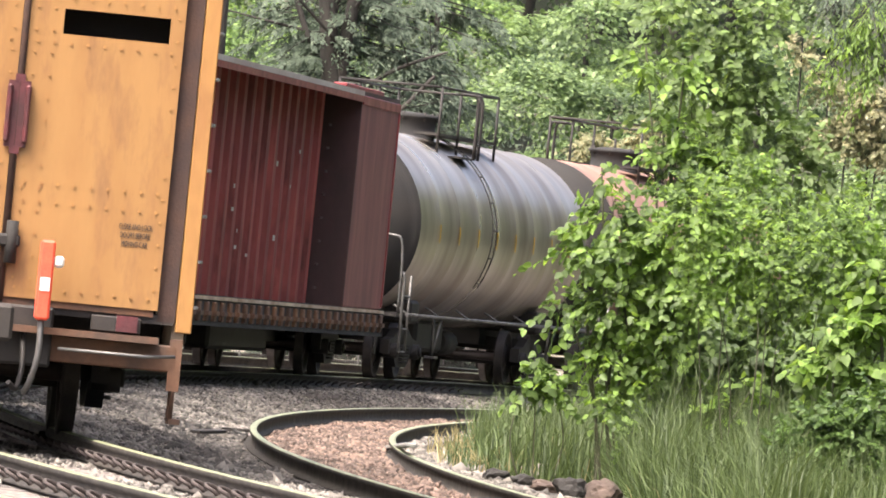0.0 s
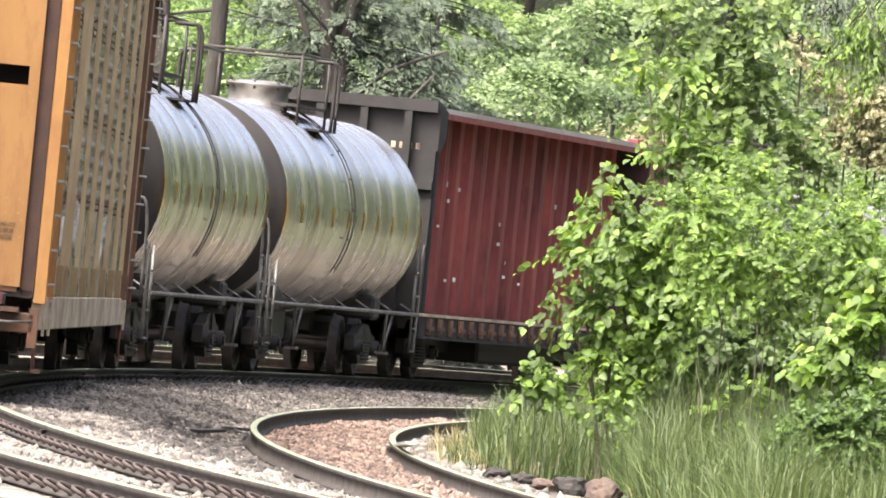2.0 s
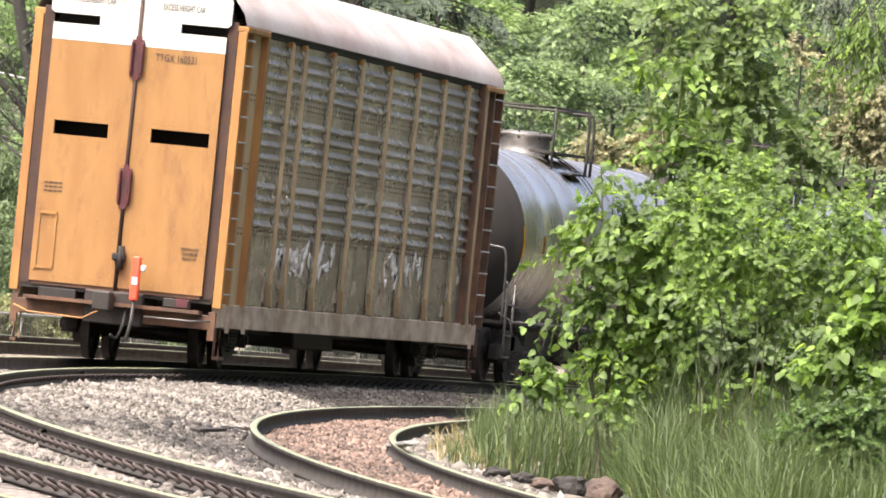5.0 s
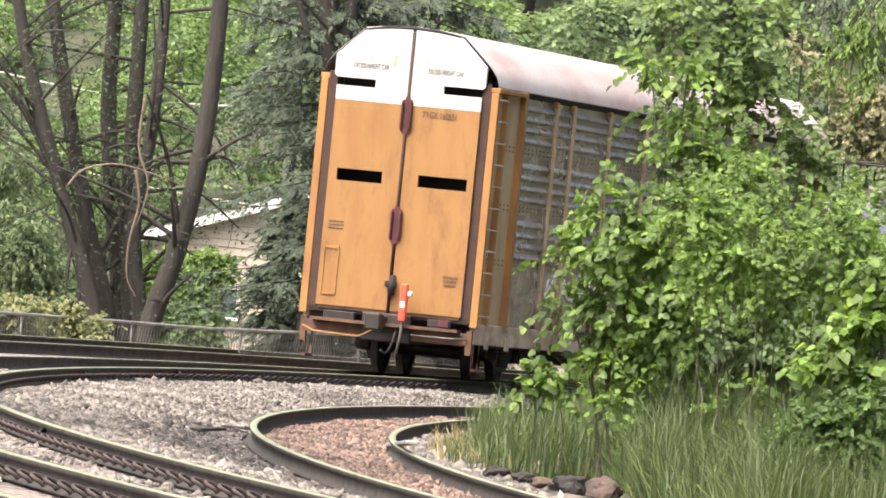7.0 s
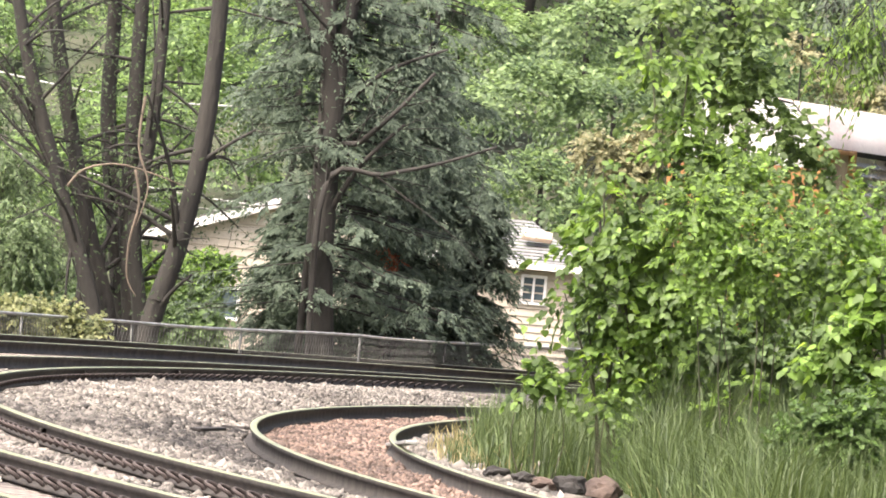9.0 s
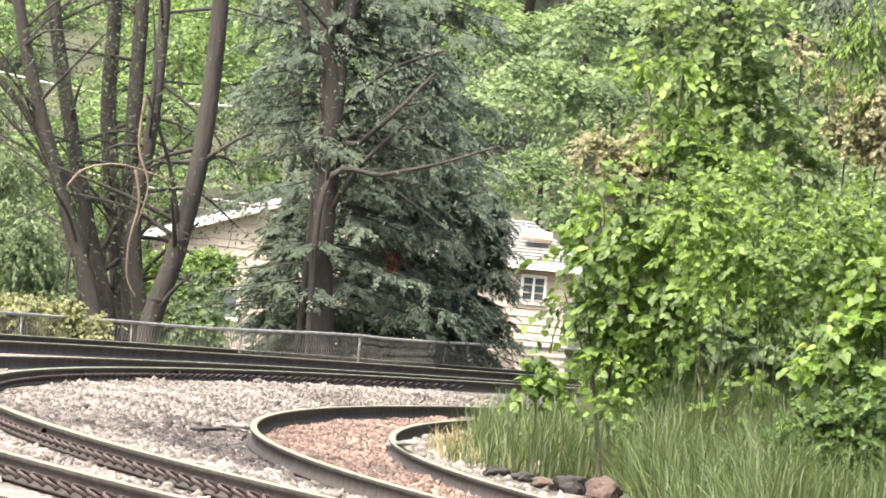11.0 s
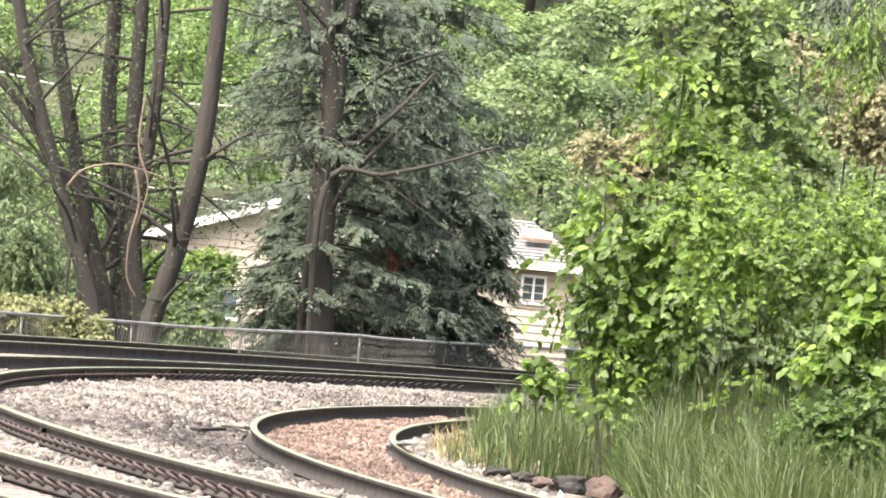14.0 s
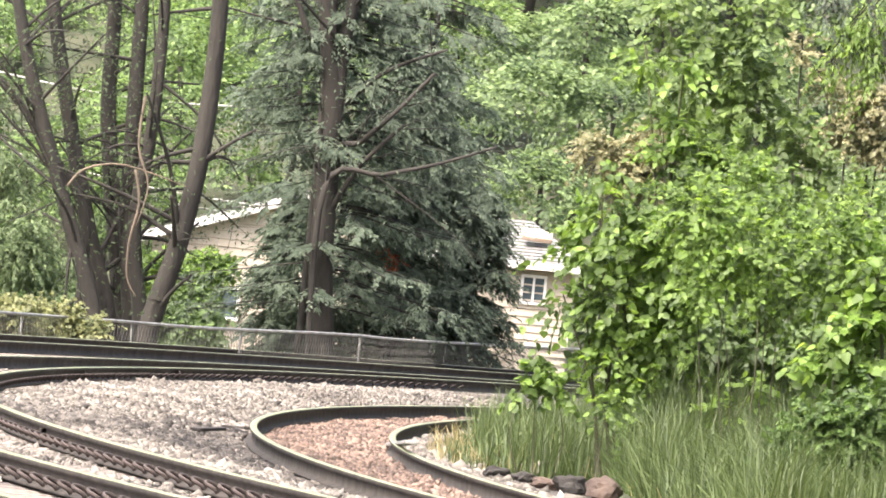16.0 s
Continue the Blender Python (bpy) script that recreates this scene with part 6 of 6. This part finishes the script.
def make_grass(name, label, n, o0, o1, y0, y1, h0, h1, material, lean=0.35, wide=0.014):
    y = RNG.uniform(y0, y1, n)
    xs = RNG.uniform(-2, 10, n)
    o, u = off_curve(xs, y)
    x = xs + (o - RNG.uniform(o0, o1, n))
    keep = (y > 114) | (o - (x - xs) < -6.3)
    x, y = x[keep], y[keep]
    n = len(x)
    z = ground_z(x, y)
    h = RNG.uniform(h0, h1, n) * (0.75 + 0.35 * np.sin(x * 2.3 + y * 0.45) * np.cos(x * 1.1 - y * 0.8))
    a, b = RNG.uniform(0, 6.28, n), RNG.normal(0, lean, n)
    d = np.stack([np.cos(a) * np.sin(b), np.sin(a) * np.sin(b), np.cos(b)], -1)
    s = np.stack([np.cos(a + 1.2), np.sin(a + 1.2) * 0.4, 0 * a], -1) * wide
    p = np.stack([x, y, z], -1)
    bend = np.stack([np.cos(a), np.sin(a), -0.5 + 0 * a], -1) * (h * RNG.uniform(0.05, 0.45, n))[:, None]
    m, t = p + d * (h * 0.55)[:, None], p + d * h[:, None] + bend
    V = np.stack([p - s, p + s, m + s * 0.8, m - s * 0.8, t], 1)
    F = (np.arange(n) * 5)[:, None, None] + np.array([(0, 1, 2), (0, 2, 3), (3, 2, 4)])[None]
    mesh_thing(name, arrays_mesh(name, V.reshape(-1, 3), F.reshape(-1, 3), 3, material), None, label, "grass", kind="stuff")


make_grass("grass", "tall green grass beside the siding", 26000, -9.5, -5.25, 100, 150, 0.4, 1.0, "grass", 0.42, 0.007)
make_grass("grass", "thin dry straw at the edge of the grass", 2600, -7.0, -4.75, 92, 150, 0.2, 0.55, "straw", 0.4, 0.006)
make_grass("grass", "short green grass at the siding edge", 7000, -6.3, -4.95, 88, 150, 0.12, 0.35, "grass", 0.5, 0.007)
make_grass("grass", "rank grass between the shrubs", 30000, -10.5, -6.2, 94, 110, 0.4, 1.35, "grass", 0.5, 0.007)
make_grass("grass", "taller tufts at the edge of the grass", 5500, -8.4, -5.7, 103, 119, 0.65, 1.3, "grass", 0.32, 0.007)
make_grass("grass", "pale tall grass behind the saplings", 24000, -11.5, -6.6, 109, 128, 0.8, 1.8, "grass", 0.28, 0.009)

# ---- shrubs in front, beside the line ----
make_foliage_thing("sapling", "young tree with broad bright green leaves beside the siding", "tree", [
    (1.49, 110.0, 2.64, 0.12, 0.12, 0.11), (1.63, 110.0, 2.30, 0.27, 0.27, 0.24), (1.86, 110.0, 1.94, 0.33, 0.33, 0.30), (1.37, 110.0, 1.81, 0.20, 0.20, 0.18),
    (1.26, 110.0, 1.37, 0.17, 0.17, 0.15), (1.77, 110.0, 1.40, 0.37, 0.37, 0.33), (2.21, 110.0, 1.77, 0.37, 0.37, 0.33), (2.27, 110.0, 1.17, 0.37, 0.37, 0.33),
    (1.76, 110.0, 0.95, 0.27, 0.27, 0.24), (2.16, 110.0, 0.60, 0.33, 0.33, 0.30), (2.36, 110.0, 2.24, 0.25, 0.25, 0.23)], 5200, 0.085, "lime", (2.42, 110.0), droop=0.45, group="shrubs by the line", bark="stem", stem=0.022, per=11, reach=0.42, sway=0.35)
make_foliage_thing("sapling", "spreading young maple with fine light green leaves", "tree", [
    (2.36, 107.0, 2.35, 0.32, 0.32, 0.29), (2.94, 109.0, 2.56, 0.36, 0.36, 0.33), (2.77, 107.0, 2.04, 0.34, 0.34, 0.30), (3.28, 108.0, 2.20, 0.38, 0.38, 0.34),
    (3.74, 107.0, 2.19, 0.36, 0.36, 0.32), (4.11, 107.0, 2.01, 0.27, 0.27, 0.24), (3.62, 107.0, 1.74, 0.24, 0.24, 0.21), (2.62, 107.0, 1.70, 0.22, 0.22, 0.19),
    (4.09, 110.0, 2.52, 0.26, 0.26, 0.23), (3.12, 107.0, 1.80, 0.22, 0.22, 0.19)], 9500, 0.058, "lime", (3.23, 107.0), droop=0.35, group="shrubs by the line", bark="stem", stem=0.011, per=13, reach=0.5, flat=0.28, sway=0.25)
make_foliage_thing("tall_shrub", "tall thin-crowned shrub with olive leaves and gaps", "tree", [
    (2.03, 117.0, 4.45, 0.21, 0.21, 0.19), (2.46, 117.0, 4.31, 0.33, 0.33, 0.30), (2.84, 117.0, 4.05, 0.35, 0.35, 0.32), (2.43, 117.0, 3.68, 0.28, 0.28, 0.26),
    (2.06, 117.0, 3.59, 0.17, 0.17, 0.15), (3.02, 117.0, 3.50, 0.34, 0.34, 0.31), (3.45, 117.0, 3.37, 0.31, 0.31, 0.28), (2.69, 117.0, 3.23, 0.24, 0.24, 0.21),
    (3.07, 117.0, 4.49, 0.27, 0.27, 0.24), (3.66, 117.0, 2.97, 0.26, 0.26, 0.23), (4.09, 117.0, 2.81, 0.22, 0.22, 0.20)], 3600, 0.08, "olive", (3.44, 117.0), droop=0.35, group="shrubs by the line", bark="stem", stem=0.012, per=10, reach=0.45, sway=0.3)
make_foliage_thing("tall_shrub", "bright leafy shrub between the saplings", "tree", [
    (2.24, 114.0, 2.91, 0.21, 0.21, 0.19), (2.59, 114.0, 2.86, 0.25, 0.25, 0.23), (2.94, 114.0, 2.90, 0.25, 0.25, 0.23), (2.27, 114.0, 3.24, 0.14, 0.14, 0.12),
    (1.91, 114.0, 3.90, 0.12, 0.12, 0.10), (2.29, 114.0, 3.87, 0.14, 0.14, 0.12)], 1500, 0.085, "lime", (2.84, 114.0), droop=0.4, group="shrubs by the line", bark="stem", stem=0.025, per=10, reach=0.4, sway=0.3)
make_foliage_thing("bush", "light green bush with large leaves in the grass", "shrub", [
    (4.00, 103.0, 1.52, 0.23, 0.23, 0.21), (3.78, 103.0, 1.34, 0.19, 0.19, 0.17), (4.04, 103.0, 1.10, 0.21, 0.21, 0.19), (3.68, 103.0, 1.07, 0.18, 0.18, 0.16),
    (4.02, 103.0, 1.83, 0.16, 0.16, 0.14), (3.94, 103.0, 0.83, 0.16, 0.16, 0.14)], 1200, 0.105, "lime", (4.01, 103.0), droop=0.45, group="shrubs by the line", bark="stem", stem=0.03, per=8, reach=0.35, sway=0.3)
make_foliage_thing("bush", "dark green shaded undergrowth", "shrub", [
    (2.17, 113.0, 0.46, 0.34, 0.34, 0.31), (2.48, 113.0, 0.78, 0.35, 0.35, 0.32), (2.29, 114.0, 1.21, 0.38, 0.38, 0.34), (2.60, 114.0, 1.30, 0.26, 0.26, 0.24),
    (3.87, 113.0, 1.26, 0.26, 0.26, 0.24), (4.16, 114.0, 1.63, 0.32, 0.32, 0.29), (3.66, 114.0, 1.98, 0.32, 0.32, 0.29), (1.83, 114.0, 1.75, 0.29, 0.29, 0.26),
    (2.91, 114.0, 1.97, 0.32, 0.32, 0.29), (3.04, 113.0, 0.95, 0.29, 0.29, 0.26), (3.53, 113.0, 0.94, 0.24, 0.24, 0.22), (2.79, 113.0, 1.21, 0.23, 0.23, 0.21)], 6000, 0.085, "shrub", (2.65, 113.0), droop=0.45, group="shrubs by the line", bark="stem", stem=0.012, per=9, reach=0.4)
make_foliage_thing("bush", "mid-green bush behind the saplings", "shrub", [
    (3.28, 116.0, 1.42, 0.33, 0.33, 0.30), (3.68, 116.0, 1.52, 0.29, 0.29, 0.26), (3.05, 116.0, 1.69, 0.27, 0.27, 0.24), (3.52, 116.0, 1.09, 0.26, 0.26, 0.23),
    (3.87, 116.0, 1.72, 0.26, 0.26, 0.23)], 2600, 0.085, "olive", (3.51, 116.0), droop=0.4, group="shrubs by the line", bark="stem", stem=0.012, per=9, reach=0.4)
make_foliage_thing("weed", "fine-leaved fern-like weeds in the grass", "shrub", [
    (3.69, 98.0, 0.45, 0.30, 0.30, 0.27), (3.94, 98.0, 0.13, 0.28, 0.28, 0.25), (3.34, 98.0, 0.46, 0.22, 0.22, 0.20), (3.93, 98.0, 0.72, 0.20, 0.20, 0.18),
    (3.42, 98.0, 0.12, 0.20, 0.20, 0.18), (3.11, 98.0, 0.24, 0.15, 0.15, 0.13)], 5200, 0.05, "weed_leaf", (3.73, 98.0), droop=0.3, group="shrubs by the line", bark="stem", stem=0.010, per=14, reach=0.3, flat=0.25, sway=0.4)
make_foliage_thing("weed", "low leafy weeds at the edge of the grass", "shrub", [
    (1.74, 109.0, 0.43, 0.15, 0.15, 0.14), (2.01, 109.0, 0.20, 0.19, 0.19, 0.17), (2.87, 109.0, 0.45, 0.17, 0.17, 0.15), (3.12, 109.0, 0.70, 0.14, 0.14, 0.13)], 450, 0.07, "lime", (1.60, 109.0), droop=0.4, group="shrubs by the line", bark="stem", stem=0.012, per=8, reach=0.25, sway=0.5)
make_foliage_thing("weed", "leafy sprout standing in the grass edge", "shrub", [
    (1.04, 110.0, 0.63, 0.11, 0.11, 0.10), (1.24, 110.0, 0.54, 0.13, 0.13, 0.12), (0.91, 110.0, 0.48, 0.06, 0.06, 0.05)], 320, 0.085, "lime", (1.20, 110.0), droop=0.4, group="shrubs by the line", bark="stem", stem=0.010, per=8, reach=0.22, sway=0.5)
make_foliage_thing("dead_spray", "rust-brown dead spray caught in the dark conifer", "branch", [
    (-0.94, 202.0, 1.94, 0.13, 0.13, 0.12), (-0.77, 202.0, 1.80, 0.09, 0.09, 0.08)], 160, 0.10, "rust_leaf", (-0.75, 203.0), (NARROW, NARROW_T), stem=0.01, per=8, reach=0.2)
make_foliage_thing("conifer_branch", "dark drooping conifer bough hanging into view", "branch", [
    (2.25, 70.0, 3.41, 0.12, 0.12, 0.11), (2.22, 70.0, 3.29, 0.06, 0.06, 0.06), (2.36, 70.0, 3.47, 0.14, 0.14, 0.13)], 380, 0.045, "cedar", (5.2, 69.0), (SPRAY, SPRAY_T), droop=0.9, stem=0.03, per=11, reach=0.14, sway=0.1, hang=5.6)
make_foliage_thing("leafy_branch", "sunlit leafy branch drooping at the edge of the view", "branch", [
    (2.68, 74.0, 3.45, 0.14, 0.14, 0.13), (2.61, 74.0, 3.23, 0.11, 0.11, 0.10), (2.77, 74.0, 3.10, 0.10, 0.10, 0.09), (2.43, 74.0, 3.10, 0.05, 0.05, 0.05),
    (2.33, 74.0, 3.02, 0.04, 0.04, 0.03), (2.49, 74.0, 3.30, 0.07, 0.07, 0.07)], 1500, 0.055, "lime", (5.4, 73.0), (NARROW, NARROW_T), droop=0.9, stem=0.03, per=11, reach=0.22, sway=0.1, hang=5.8)

motions()
